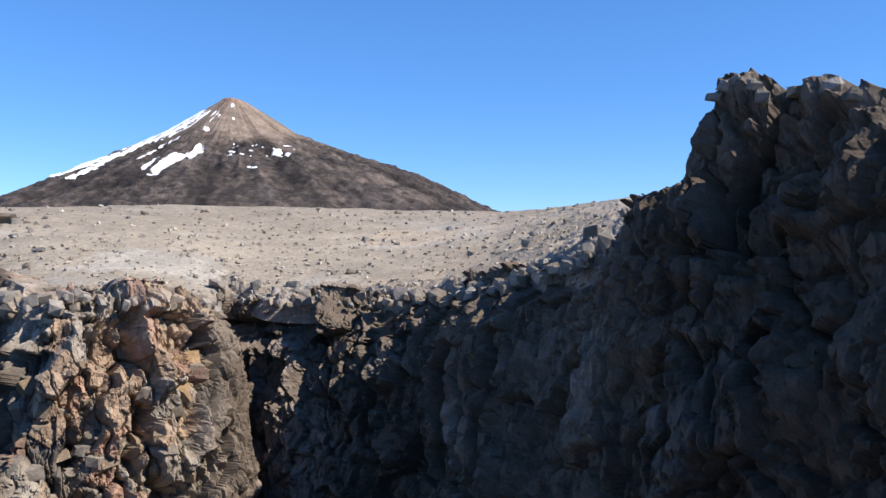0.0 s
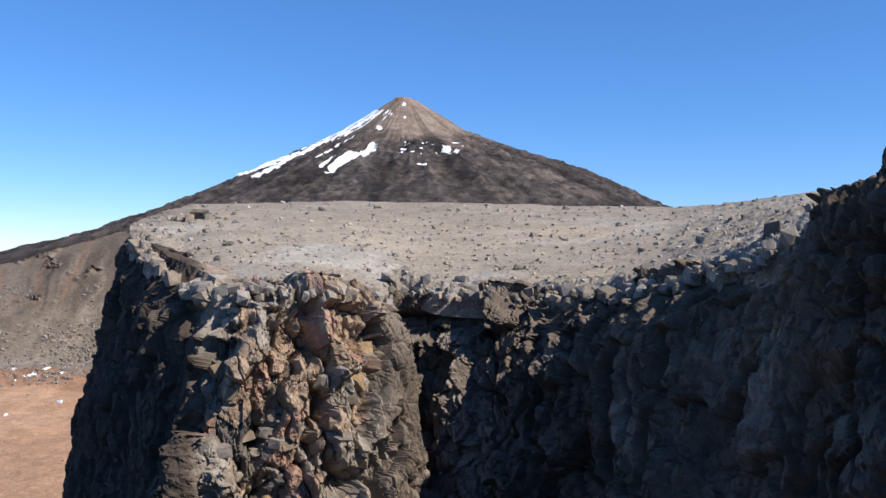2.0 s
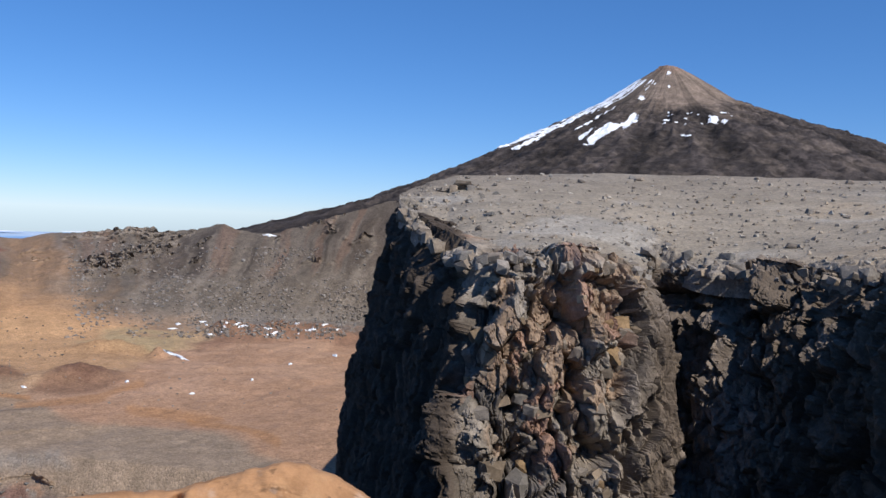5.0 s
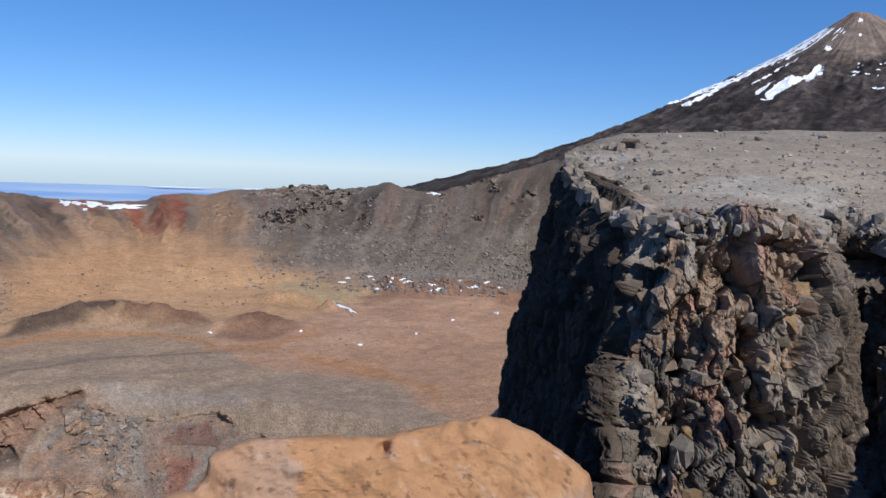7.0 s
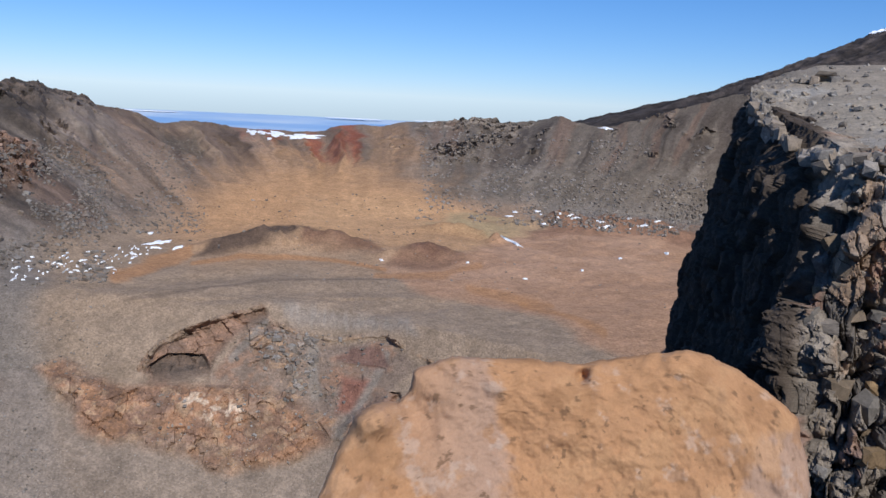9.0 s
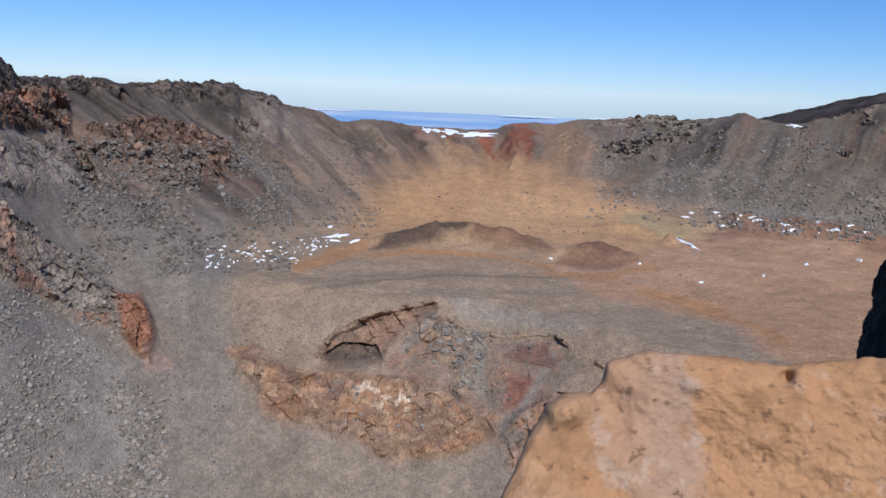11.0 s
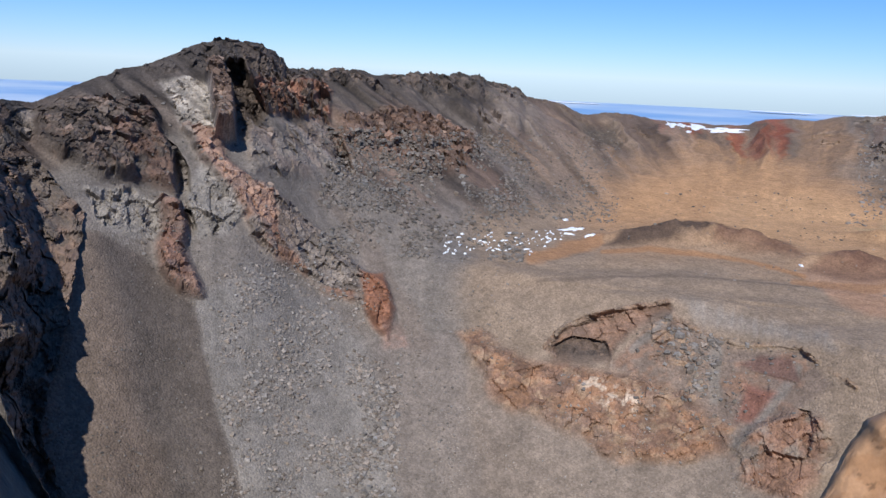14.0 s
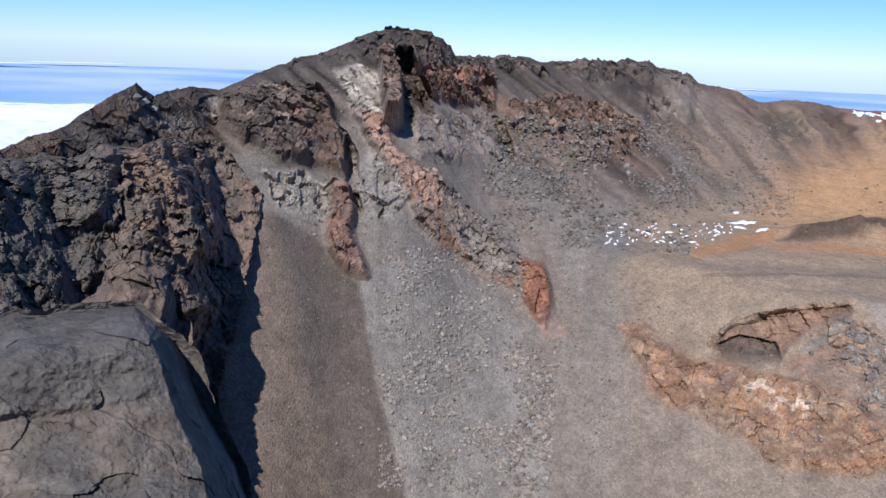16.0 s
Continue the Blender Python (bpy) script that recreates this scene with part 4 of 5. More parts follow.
def cliff_sheet(edge, depth, lean, cols, rows, seed, sizes, brow=1.2, swell=0.7, cap=(5.0, 0.8, 0.8), steady=0.5, hollows=()):
    """A broken rock face hung from its edge; cap: how far its top reaches back, and how far it drops there."""
    e = np.array(edge, float)
    ex, ey = polar(e[:, 0], e[:, 2])
    ez = e[:, 2] * np.tan(np.radians(e[:, 1]))
    run = np.concatenate([[0], np.cumsum(np.hypot(np.diff(ex), np.diff(ey)))])
    u = np.linspace(0, run[-1], 6000)
    x, y, z = (np.interp(u, run, v) for v in (ex, ey, ez))
    half_w = int(1.5 * 6000 / run[-1])

    def ease(v, h):
        k = np.hanning(2 * h + 1)
        return np.convolve(np.pad(v, h, mode="edge"), k / k.sum(), "valid")

    sx, sy = ease(x, half_w), ease(y, half_w)
    tx, ty = ease(np.gradient(sx), half_w), ease(np.gradient(sy), half_w)
    ln = np.hypot(tx, ty)
    nx, ny = -ty / ln, tx / ln
    way = np.sign((nx * -sx + ny * -sy).sum())
    nx, ny = nx * way, ny * way
    # columns evenly spread over the middle of the face, closest on the buttress
    mx, my = sx + nx * lean * depth * 0.5, sy + ny * lean * depth * 0.5
    here = np.degrees(np.arctan2(-mx, my))[1:]
    pace = np.hypot(np.diff(mx), np.diff(my)) / np.hypot(mx, my)[1:] * np.where((here > 11.5) & (here < 29), 2.0, 1.0)
    pace = np.concatenate([[0], np.cumsum(pace)])
    at = np.interp(np.linspace(0, pace[-1], cols), pace, np.arange(6000))
    sx, sy, z, nx, ny = (np.interp(at, np.arange(6000), v) for v in (sx, sy, z, nx, ny))
    v = np.linspace(0, 1, rows)[:, None]
    v = v * 0.75 + 0.25 * v * v
    drop = v * (depth + z[None])
    brow = brow * (1 - 0.75 * smooth(z, 1.0, 2.0))
    out = lean * drop - brow * (1 - smooth(drop, 0, 2.2 * brow))
    behind = np.linspace(1, 0.03, max(12, int(cap[0] / 0.22)))[:, None] * np.ones_like(z)
    fall = np.maximum(cap[1], cap[2] * (z + 2.9))
    drop = np.concatenate([fall * behind ** 1.8, drop])
    out = np.concatenate([-brow - cap[0] * behind, out])
    tip_ = np.concatenate([behind ** 0.5, np.repeat((1 - smooth(v[:, 0] * depth, 0, 2))[:, None] * 0.4, cols, 1)])
    flat = np.stack([sx + nx * out, sy + ny * out, z - drop], -1).reshape(-1, 3)
    amount = fbm(flat, 8, 5, seed + 5) * swell
    rnd = []
    for n, (size, gain) in enumerate(sizes):
        warp = np.stack([vnoise(flat * (2.2 / size) + 11.3 * c, seed + 70 + c) for c in range(3)], -1) * size * 0.22
        f, j, r = facets((flat + warp) * (1, 1, 0.4 if size > 0.9 else 0.6), size, seed + 13 * n, 1.1, 0.6)
        amount += gain * (f - 0.45 * size) - gain * 0.32 * size * (1 - smooth(j, 0, 0.08 * size))
        rnd.append(r)
    fa, fe = np.degrees(np.arctan2(-flat[:, 0], flat[:, 1])), np.degrees(np.arctan2(flat[:, 2], np.hypot(flat[:, 0], flat[:, 1])))
    fray_a, fray_e = fbm(flat, 2.6, 4, seed + 90) * 0.9, fbm(flat, 2.6, 4, seed + 91) * 0.9
    for a0, e0, ra, re, deep in hollows:
        amount -= deep * (1 - smooth(np.hypot((fa + fray_a - a0) / ra, (fe + fray_e - e0) / re), 0.35, 1.2))
    t = tip_.ravel()
    N = np.stack([np.broadcast_to(nx, drop.shape).ravel() * (1 - t), np.broadcast_to(ny, drop.shape).ravel() * (1 - t), 0.2 + 0.7 * t], -1)
    turned = np.abs(nx * sx + ny * sy) / np.hypot(sx, sy)
    for _ in range(6):
        turned = ease(turned, max(3, cols // 230))
    calm_ = np.broadcast_to(1 - steady * (1 - smooth(turned, 0.25, 0.75)), drop.shape).ravel()     # the side walls of the cliff are flatter
    flat += N * (amount * calm_ * (1 - 0.45 * t))[:, None]
    return flat.reshape(len(drop), cols, 3), rnd


EDGE = [
    (31.2, 1.2, 78), (31.3, 0.7, 66), (29.9, -0.5, 56), (28.4, -1.1, 49.5), (27.0, -1.95, 45.6), (25.5, -2.2, 42.0), (24.6, -2.15, 41.8), (20, -1.7, 42.8), (17.6, -1.8, 43.5), (16.0, -1.9, 44.4), (15.1, -2.0, 45.4), (14.2, -2.2, 52),
    (4, -2.3, 48), (-0.6, -2.1, 44.5), (-1.5, -0.9, 43), (-6.3, 0.6, 38.5), (-8.2, 0.1, 36.5), (-11.2, 2.3, 33), (-11.8, 4.3, 31.5), (-15.4, 5, 28.5),
    (-15.8, 8, 28), (-16.9, 9.8, 27.4), (-17.3, 11.8, 27), (-19, 12.1, 26.5), (-21, 10.9, 26), (-22.4, 11.6, 25.5), (-24, 11.5, 25), (-28, 9.4, 23), (-38, 8, 18),
]
# deep hollows in the sunlit face: azimuth, elevation, half width, half height, depth
HOLLOWS = [(20.3, -5.2, 0.9, 2.2, 1.5), (17.0, -5.2, 1.3, 2.2, 1.4), (23.2, -11.6, 1.0, 1.3, 1.3), (18.9, -10.8, 0.7, 1.2, 1.2), (16.0, -10.4, 1.2, 2.2, 1.3),
           (21.6, -15.5, 1.0, 1.6, 1.3), (17.6, -15.0, 0.9, 1.4, 1.2), (24.6, -5.6, 0.6, 1.6, 1.1)]
cliff_p, crnd = cliff_sheet(EDGE, 30, 0.19, 1800, 300, 40, ((6.5, 0.22), (2.3, 0.55), (1.05, 0.58), (0.52, 0.45), (0.27, 0.3)), hollows=HOLLOWS)
cf = cliff_p.reshape(-1, 3)
caz_ = np.degrees(np.arctan2(-cf[:, 0], cf[:, 1]))
ccol = np.empty((len(cf), 3))
ccol[:] = (0.225, 0.188, 0.153)


def tint(cols_, colour, mask):
    m = np.clip(mask, 0, 1)[:, None]
    return cols_ * (1 - m) + np.array(colour) * m


ccol = tint(ccol, (0.26, 0.222, 0.184), (crnd[1] > 0.66) * 0.8)
ccol = tint(ccol, (0.105, 0.092, 0.083), (crnd[1] < 0.22) * 0.8)
# outside the sunlit front the rock's colour is darkened for shade
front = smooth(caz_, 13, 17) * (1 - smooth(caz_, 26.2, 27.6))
ochre = smooth(fbm(cf, 5, 4, 141) + 0.45 * (cf[:, 2] > -9) - 0.25, 0, 0.45) * front
ccol = tint(ccol, (0.27, 0.182, 0.122), ochre * (crnd[2] > 0.35) * 0.75)
ccol = tint(ccol, (0.23, 0.135, 0.10), front * (crnd[2] > 0.93) * 0.7)
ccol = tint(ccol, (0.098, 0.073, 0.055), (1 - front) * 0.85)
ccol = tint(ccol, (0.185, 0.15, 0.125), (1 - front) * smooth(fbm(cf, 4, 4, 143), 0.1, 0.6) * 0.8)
ccol *= (1 + 0.35 * (crnd[3] - 0.5) + 0.25 * (crnd[2] - 0.5))[:, None]
# more shade put into the colour of the left wall and crag
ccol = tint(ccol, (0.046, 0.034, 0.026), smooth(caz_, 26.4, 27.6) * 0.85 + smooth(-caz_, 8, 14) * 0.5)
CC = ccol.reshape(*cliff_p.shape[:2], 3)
lip_az = np.degrees(np.arctan2(-cliff_p[30, :, 0], cliff_p[30, :, 1]))
c1, c2 = int(np.argmin(np.abs(lip_az - 14.6))), int(np.argmin(np.abs(lip_az + 11.5)))
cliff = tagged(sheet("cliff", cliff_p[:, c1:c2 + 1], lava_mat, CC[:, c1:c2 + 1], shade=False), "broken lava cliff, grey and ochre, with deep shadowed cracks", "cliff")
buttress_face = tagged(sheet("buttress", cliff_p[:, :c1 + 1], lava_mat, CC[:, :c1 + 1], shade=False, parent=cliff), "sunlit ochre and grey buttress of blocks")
tagged(sheet("crag", cliff_p[:, c2:], lava_mat, CC[:, c2:], shade=False, parent=cliff), "crag standing over the plateau, its shade darkened in the colour")

# the plateau behind the edge
caz = np.arange(-24, 31.31, 0.09)
plan = np.array(EDGE[1:])[::-1]
cd = np.interp(caz, plan[:, 0], plan[:, 2]) + 1.0
kern = np.hanning(15) / np.hanning(15).sum()
cd = np.convolve(np.pad(cd, 7, mode="edge"), kern, "valid")
far_az = [-48, -20, -12, -3.6, 7, 17.8, 27.5, 29.5, 31.5, 40]
far_el = np.interp(caz, far_az, [3, 4.2, 4.1, 3.25, 3.35, 3.45, 2.85, 2.35, 1.3, 1.0])
far_d = np.maximum(np.interp(caz, far_az, [60, 80, 95, 95, 95, 95, 90, 88, 84, 104]), cd + 3)
far_z = far_d * np.tan(np.radians(far_el))
low_el = np.interp(caz, [-48, -20, -11.5, -8, -3, 0, 13, 28, 31.5, 40], [3.0, 2.6, 2.0, 0.1, -1.6, -2.3, -2.4, -2.1, 0.7, 1.0])
cd = cd + 2.5 * np.exp(-((caz - 14.1) / 1.3) ** 2)
k2 = np.hanning(171) / np.hanning(171).sum()
d0 = np.convolve(np.pad(cd, 85, mode="edge"), k2, "valid")
base_z = d0 * np.tan(np.radians(low_el)) + 0.12
rows_p = []
for s in np.linspace(0, 1, 240) ** 1.2:
    d = cd * (1 - s) + far_d * s
    x, y = polar(caz, d)
    rows_p.append(np.stack([x, y, base_z + (far_z - base_z) * (d - d0) / (far_d - d0)], -1))
for s in np.linspace(0.04, 1, 14):
    x, y = polar(caz, far_d + 60 * s)
    rows_p.append(np.stack([x, y, far_z - 34 * s ** 1.6], -1))
top_p = np.array(rows_p)
sh = top_p.shape
fl = top_p.reshape(-1, 3)
trow = np.repeat(np.arange(sh[0]), sh[1])
inside = smooth(trow, 0, 8)
taz = np.tile(caz, sh[0])
tf, tj, tr = facets(fl, 1.3, 300, 0.8)
tf2, tj2, tr2 = facets(fl, 0.5, 301, 0.8)
edge_m = np.hypot(fl[:, 0], fl[:, 1]) - np.tile(cd, sh[0])
rub = np.clip((1 - smooth(edge_m, 0.5, 3.5)) + 0.3 * smooth(-taz, 2, 8) + 0.6 * (smooth(taz, 27.5, 30)), 0, 1)
fl[:, 2] -= 1.7 * np.exp(-edge_m / 0.55)
fl[:, 2] += inside * (fbm(fl, 16, 5, 60) * 0.30 + fbm(fl, 1.4, 3, 61) * 0.05 + rub * ((tf - 0.6) * 0.45 + (tf2 - 0.2) * 0.5))
tcol = np.empty((len(fl), 3))
tcol[:] = (0.31, 0.262, 0.205)
tcol = tint(tcol, (0.365, 0.335, 0.295), smooth(fbm(fl * (1, 1, 0), 9, 4, 62), 0.0, 0.5) * 0.7)
tcol = tint(tcol, (0.36, 0.285, 0.205), smooth(fbm(fl * (1, 1, 0), 12, 4, 63), 0.1, 0.6) * (1 - smooth(trow, 150, 210)) * 0.7)
tcol = tint(tcol, (0.255, 0.215, 0.172), smooth(trow, 150, 215) * 0.75)
tcol = tint(tcol, (0.19, 0.165, 0.145), rub * 0.8)
tcol *= 0.93 * (1 + 0.3 * rub * (tr2 - 0.5) + 0.12 * np.clip(fbm(fl * (1, 1, 0), 3, 3, 64), -1, 1))[:, None]
gravel_mat = stone_material("gravel", 0.8, 0.6, spots=0.16, pebble=0.16)
plateau = tagged(sheet("plateau", fl.reshape(sh), gravel_mat, tcol, flip=True), "pale grey-ochre gravel plateau strewn with stones", "plateau", kind="structure")

# stones on the plateau
PGRID = fl.reshape(sh)
preach = np.maximum.accumulate(np.degrees(np.arctan2(PGRID[..., 2], np.hypot(PGRID[..., 0], PGRID[..., 1]))), 0)
prng = np.random.default_rng(9)
pa, pe = prng.uniform(-13, 31, 5000), -2.3 + 6.2 * prng.uniform(0, 1, 5000)
pp, ok = spots(pa, pe, PGRID, caz, preach)
pp = pp[ok & (pp[:, 1] > 1)]
far_f = np.hypot(pp[:, 0], pp[:, 1]) / 60
pw = prng.uniform(0, 1, (len(pp), 1))
pc = (np.array((0.30, 0.275, 0.245)) * (1 - pw) + np.array((0.30, 0.245, 0.19)) * pw) * prng.uniform(0.75, 1.3, (len(pp), 1))
tagged(stones("plateau_gravel", pp, (0.05 + 0.36 * prng.uniform(0, 1, len(pp)) ** 5) * far_f ** 0.6, pc, lava_mat, prng, 0.1), "small grey and brown stones scattered on the gravel", "stones", kind="stuff")


def rock_mesh(name, seed, flat=0.75, warmth=0.0):
    """One angular stone, as broken from the rock."""
    r = random.Random(seed)
    bm = bmesh.new()
    for x in (-0.42, 0.42):
        for y in (-0.36, 0.36):
            for z in (-0.4, 0.4):
                bm.verts.new((x * r.uniform(0.55, 1.15), y * r.uniform(0.55, 1.15), z * flat * r.uniform(0.6, 1.1) + 0.2))
    for _ in range(9):
        q = Vector((r.gauss(0, 1), r.gauss(0, 1), r.gauss(0, 1))).normalized()
        bm.verts.new((q.x * 0.5, q.y * 0.44, q.z * 0.46 * flat + 0.2))
    bmesh.ops.convex_hull(bm, input=bm.verts)
    bmesh.ops.delete(bm, geom=[v for v in bm.verts if not v.link_faces], context="VERTS")
    me = bpy.data.meshes.new(name)
    bm.to_mesh(me)
    bm.free()
    at = me.color_attributes.new("tint", "FLOAT_COLOR", "POINT")
    g = r.uniform(0.13, 0.27)
    w = r.random() + warmth
    at.data.foreach_set("color", [c for _ in me.vertices for c in (g * (1 + 0.12 * w), g * (0.94 - 0.05 * w), g * (0.88 - 0.2 * w), 1.0)])
    me.materials.append(lava_mat)
    return me


ROCKS = [rock_mesh("stone", 700 + k) for k in range(14)]
BLOCKS = [rock_mesh("rock", 730 + k, 0.9) for k in range(14)]


FACE_BLOCKS = [rock_mesh("block", 760 + k, 0.95, (0.0, 0.5, 1.1)[k % 3]) for k in range(21)]


def put(name, place, size, r, parent=None, kit=None):
    ob = new(name, r.choice(kit or (BLOCKS if parent else ROCKS)))
    ob.matrix_world = Matrix.LocRotScale(Vector(place), Euler((r.uniform(-0.4, 0.4), r.uniform(-0.4, 0.4), r.uniform(0, 6.28))), Vector((size * r.uniform(0.8, 1.35), size * r.uniform(0.7, 1.1), size * r.uniform(0.7, 1.1))))
    ob.parent = parent
    return ob


prand = random.Random(4)
qa = np.array([prand.uniform(-12, 30) for _ in range(190)])
qe = np.array([-1.6 + 4.8 * prand.random() for _ in range(190)])
qp, ok = spots(qa, qe, PGRID, caz, preach)
for p, good in zip(qp, ok):
    if good:
        tagged(put("stone", p - np.array((0, 0, 0.03)), (0.18 + 0.5 * prand.random() ** 3) * math.hypot(p[0], p[1]) / 60, prand), "rough grey-brown lava stone lying on pale gravel", "stone", "stones on the plateau")
for a0, e0, size in ((9.9, -1.75, 0.95), (14.7, -1.75, 1.0), (12.2, -1.8, 0.9), (-9.8, 1.6, 1.3), (-5.6, 0.9, 0.9)):
    p, ok = spots(np.array([a0]), np.array([e0]), PGRID, caz, preach)
    if ok[0]:
        tagged(put("boulder", p[0], size, prand), "pale angular block on the cliff's brow", "boulder", "blocks on the brow")
# broken blocks along the brow belong to the cliff
for k in range(230):
    a0 = prand.uniform(-11, 30.5)
    d0 = float(np.interp(a0, caz, cd)) - 0.9 + prand.uniform(-0.5, 1.5)
    x, y = polar(a0, d0)
    z0 = float(np.interp(a0, caz, base_z + (far_z - base_z) * (cd - d0) / (far_d - d0))) - 0.25 - 0.55 * max(0.0, -(d0 - float(np.interp(a0, caz, cd)) + 0.2))
    put("rock", (x, y, z0), 0.3 + 0.75 * prand.random() ** 2, prand, cliff)
for k in range(46):
    a0 = prand.uniform(26.5, 31.0)
    d0 = float(np.interp(a0, caz, cd)) + prand.uniform(-1.6, 0.8)
    x, y = polar(a0, d0)
    put("rock", (x, y, float(np.interp(a0, caz, base_z)) - 0.35), 0.45 + 0.7 * prand.random() ** 2, prand, cliff)
# angular blocks standing out of the sunlit face
face_rng = random.Random(12)
tries = 0
while tries < 170:
    i, j = face_rng.randrange(24, int(cliff_p.shape[0] * 0.86)), face_rng.randrange(cliff_p.shape[1])
    x, y, z = (float(v) for v in cliff_p[i, j])
    here = math.degrees(math.atan2(-x, y))
    if 15.0 < here < 26.6 and math.hypot(x, y) < 54:
        tries += 1
        size = 0.35 + 1.0 * face_rng.random() ** 2
        deep_ = 0.3 * size / math.hypot(x, y)
        put("block", (x * (1 + deep_), y * (1 + deep_), z - 0.2 * size), size, face_rng, buttress_face, FACE_BLOCKS)
# knobs on top of the crag
for a0, e0, d0, size in ((-16.5, 7.6, 27.6, 0.9), (-16.6, 9.3, 27.3, 0.8), (-17.2, 11.3, 26.9, 0.75), (-17.9, 11.9, 26.8, 0.8), (-18.6, 12.2, 26.6, 0.7), (-19.3, 11.9, 26.4, 0.8), (-20.1, 11.3, 26.2, 0.9), (-22.0, 11.5, 25.8, 0.9), (-22.9, 11.9, 25.6, 0.9), (-24.0, 11.8, 25.2, 1.0), (-25.2, 11.2, 24.6, 1.0), (-15.6, 4.7, 28.6, 0.9), (-14.2, 4.5, 29.5, 0.8), (-12.6, 4.2, 31.0, 0.8), (-11.7, 3.9, 31.6, 0.6), (-8.6, 0.5, 36.2, 0.8), (-6.6, 0.7, 38.2, 0.8)):
    x, y = polar(a0, d0)
    put("rock", (x, y, d0 * math.tan(radians(e0)) - 0.42 * size - 0.2), size * 0.6, prand, cliff)
# the little hollow in the stones at the plateau's corner
p, ok = spots(np.array([27.1]), np.array([2.05]), PGRID, caz, preach)
hx, hy, hz = p[0] if ok[0] else (*polar(27.1, 80.0), 2.6)
side_w, deep = ray(27.1 - 90), ray(27.1)
for across, behind, up, size, wide, tall in ((-1.35, 0.0, -0.1, 1.5, 1.0, 1.0), (1.35, 0.1, -0.1, 1.5, 1.0, 1.1), (0.0, 0.7, 0.95, 2.2, 1.6, 0.45), (0.0, 1.7, -0.2, 1.9, 1.2, 1.0), (-2.6, 0.4, -0.1, 1.1, 1.2, 0.9), (2.7, 0.3, -0.1, 1.3, 1.1, 0.8), (-3.6, 0.5, -0.1, 0.8, 1.2, 0.8), (4.0, 0.5, -0.1, 0.8, 1.0, 0.8)):
    ob = new("boulder", prand.choice(BLOCKS))
    ob.matrix_world = Matrix.LocRotScale(Vector((hx, hy, hz)) + (side_w * across + deep * behind + Vector((0, 0, up))) * 0.6, Euler((0, 0, radians(27.1) + prand.uniform(-0.3, 0.3))), Vector((size * wide, size, size * tall)) * 0.6)
    tagged(ob, "grey lava block heaped round a small dark hollow", "boulder", "blocks round the hollow")

# ---- the dark spur below the ridge, and the rocks beside the camera ----
def outline_rock(name, outline, centre, dist, front, back, mat, colour, seed, rings=170, spokes=460, power=2.4, lumps=(), cut=(), relief=None, paint=None, fray=0.25, shade=False, eye=(0, 0, 0), sides=()):
    """A closed rock with a known outline of (azimuth, elevation) points round a centre; front and back: how far it bulges; relief moves its near side."""
    o = np.array(outline, float)
    o = np.concatenate([o, o[:1]])
    run = np.concatenate([[0], np.cumsum(np.hypot(*np.diff(o, axis=0).T))])
    u = np.linspace(0, run[-1], spokes, endpoint=False)
    oa, oe = np.interp(u, run, o[:, 0]), np.interp(u, run, o[:, 1])
    rim = np.stack([oa, oe, 0 * oa], -1)
    oa, oe = oa + fray * fbm(rim, 1.6, 5, seed + 1, 0.6), oe + fray * fbm(rim, 1.6, 5, seed + 2, 0.6)
    k = np.hanning(spokes // 5)
    k /= k.sum()
    ease = lambda v: np.convolve(np.concatenate([v, v, v]), k, "same")[spokes:2 * spokes]
    sa, se = ease(oa), ease(oe)
    r = np.sin(np.linspace(0, math.pi / 2, rings)) ** 0.9
    r = np.concatenate([r, r[-2::-3]])[:, None]
    near = np.concatenate([np.ones(rings), np.zeros(len(r) - rings)])[:, None]
    own = smooth(r, 0.7, 1.0)
    a, e = centre[0] + (sa + (oa - sa) * own - centre[0]) * r, centre[1] + (se + (oe - se) * own - centre[1]) * r
    swell = (1 - np.clip(r, 0, 1) ** power) ** (1 / power)
    d = (dist(a, e) if callable(dist) else dist) - near * front * swell + (1 - near) * back * (1 - r ** 1.3)
    if relief:
        d = d + near * relief(a, e) * np.minimum(1, swell * 2.5)
    way_x, way_y = polar(a, np.cos(np.radians(e)))
    w = np.stack([way_x, way_y, np.sin(np.radians(e))], -1).reshape(-1, 3)
    q = w * d.reshape(-1, 1) + np.array(eye)
    push, rnd = np.zeros(len(q)), np.full(len(q), 0.5)
    for k, (size, gain) in enumerate(lumps):
        push += fbm(q, size, 4, seed + 10 + k) * gain
    for k, (size, gain) in enumerate(cut):
        warp = np.stack([vnoise(q * (2.0 / size) + 7.1 * c, seed + 30 + c) for c in range(3)], -1) * size * 0.25
        f, j, rnd = facets(q + warp, size, seed + 50 + k, 1.0)
        push += gain * (f / size - 0.45) - gain * 0.06 * (1 - smooth(j, 0, 0.12 * size))
    q -= w * push[:, None]
    c = paint(q, rnd, a.ravel(), e.ravel()) if paint else np.broadcast_to(np.array(colour), q.shape) * (1 + 0.4 * (rnd[:, None] - 0.5))
    grid, c = q.reshape(len(r), spokes, 3), c.reshape(len(r), spokes, 3)
    if not sides:
        return sheet(name, grid, mat, c, closed=True, shade=shade, flip=True)
    cuts = [0] + [int(share * spokes) for share, _, _ in sides]
    main = sheet(name, np.concatenate([grid[:, cuts[-1]:], grid[:, :1]], 1), mat, np.concatenate([c[:, cuts[-1]:], c[:, :1]], 1), shade=shade, flip=True)
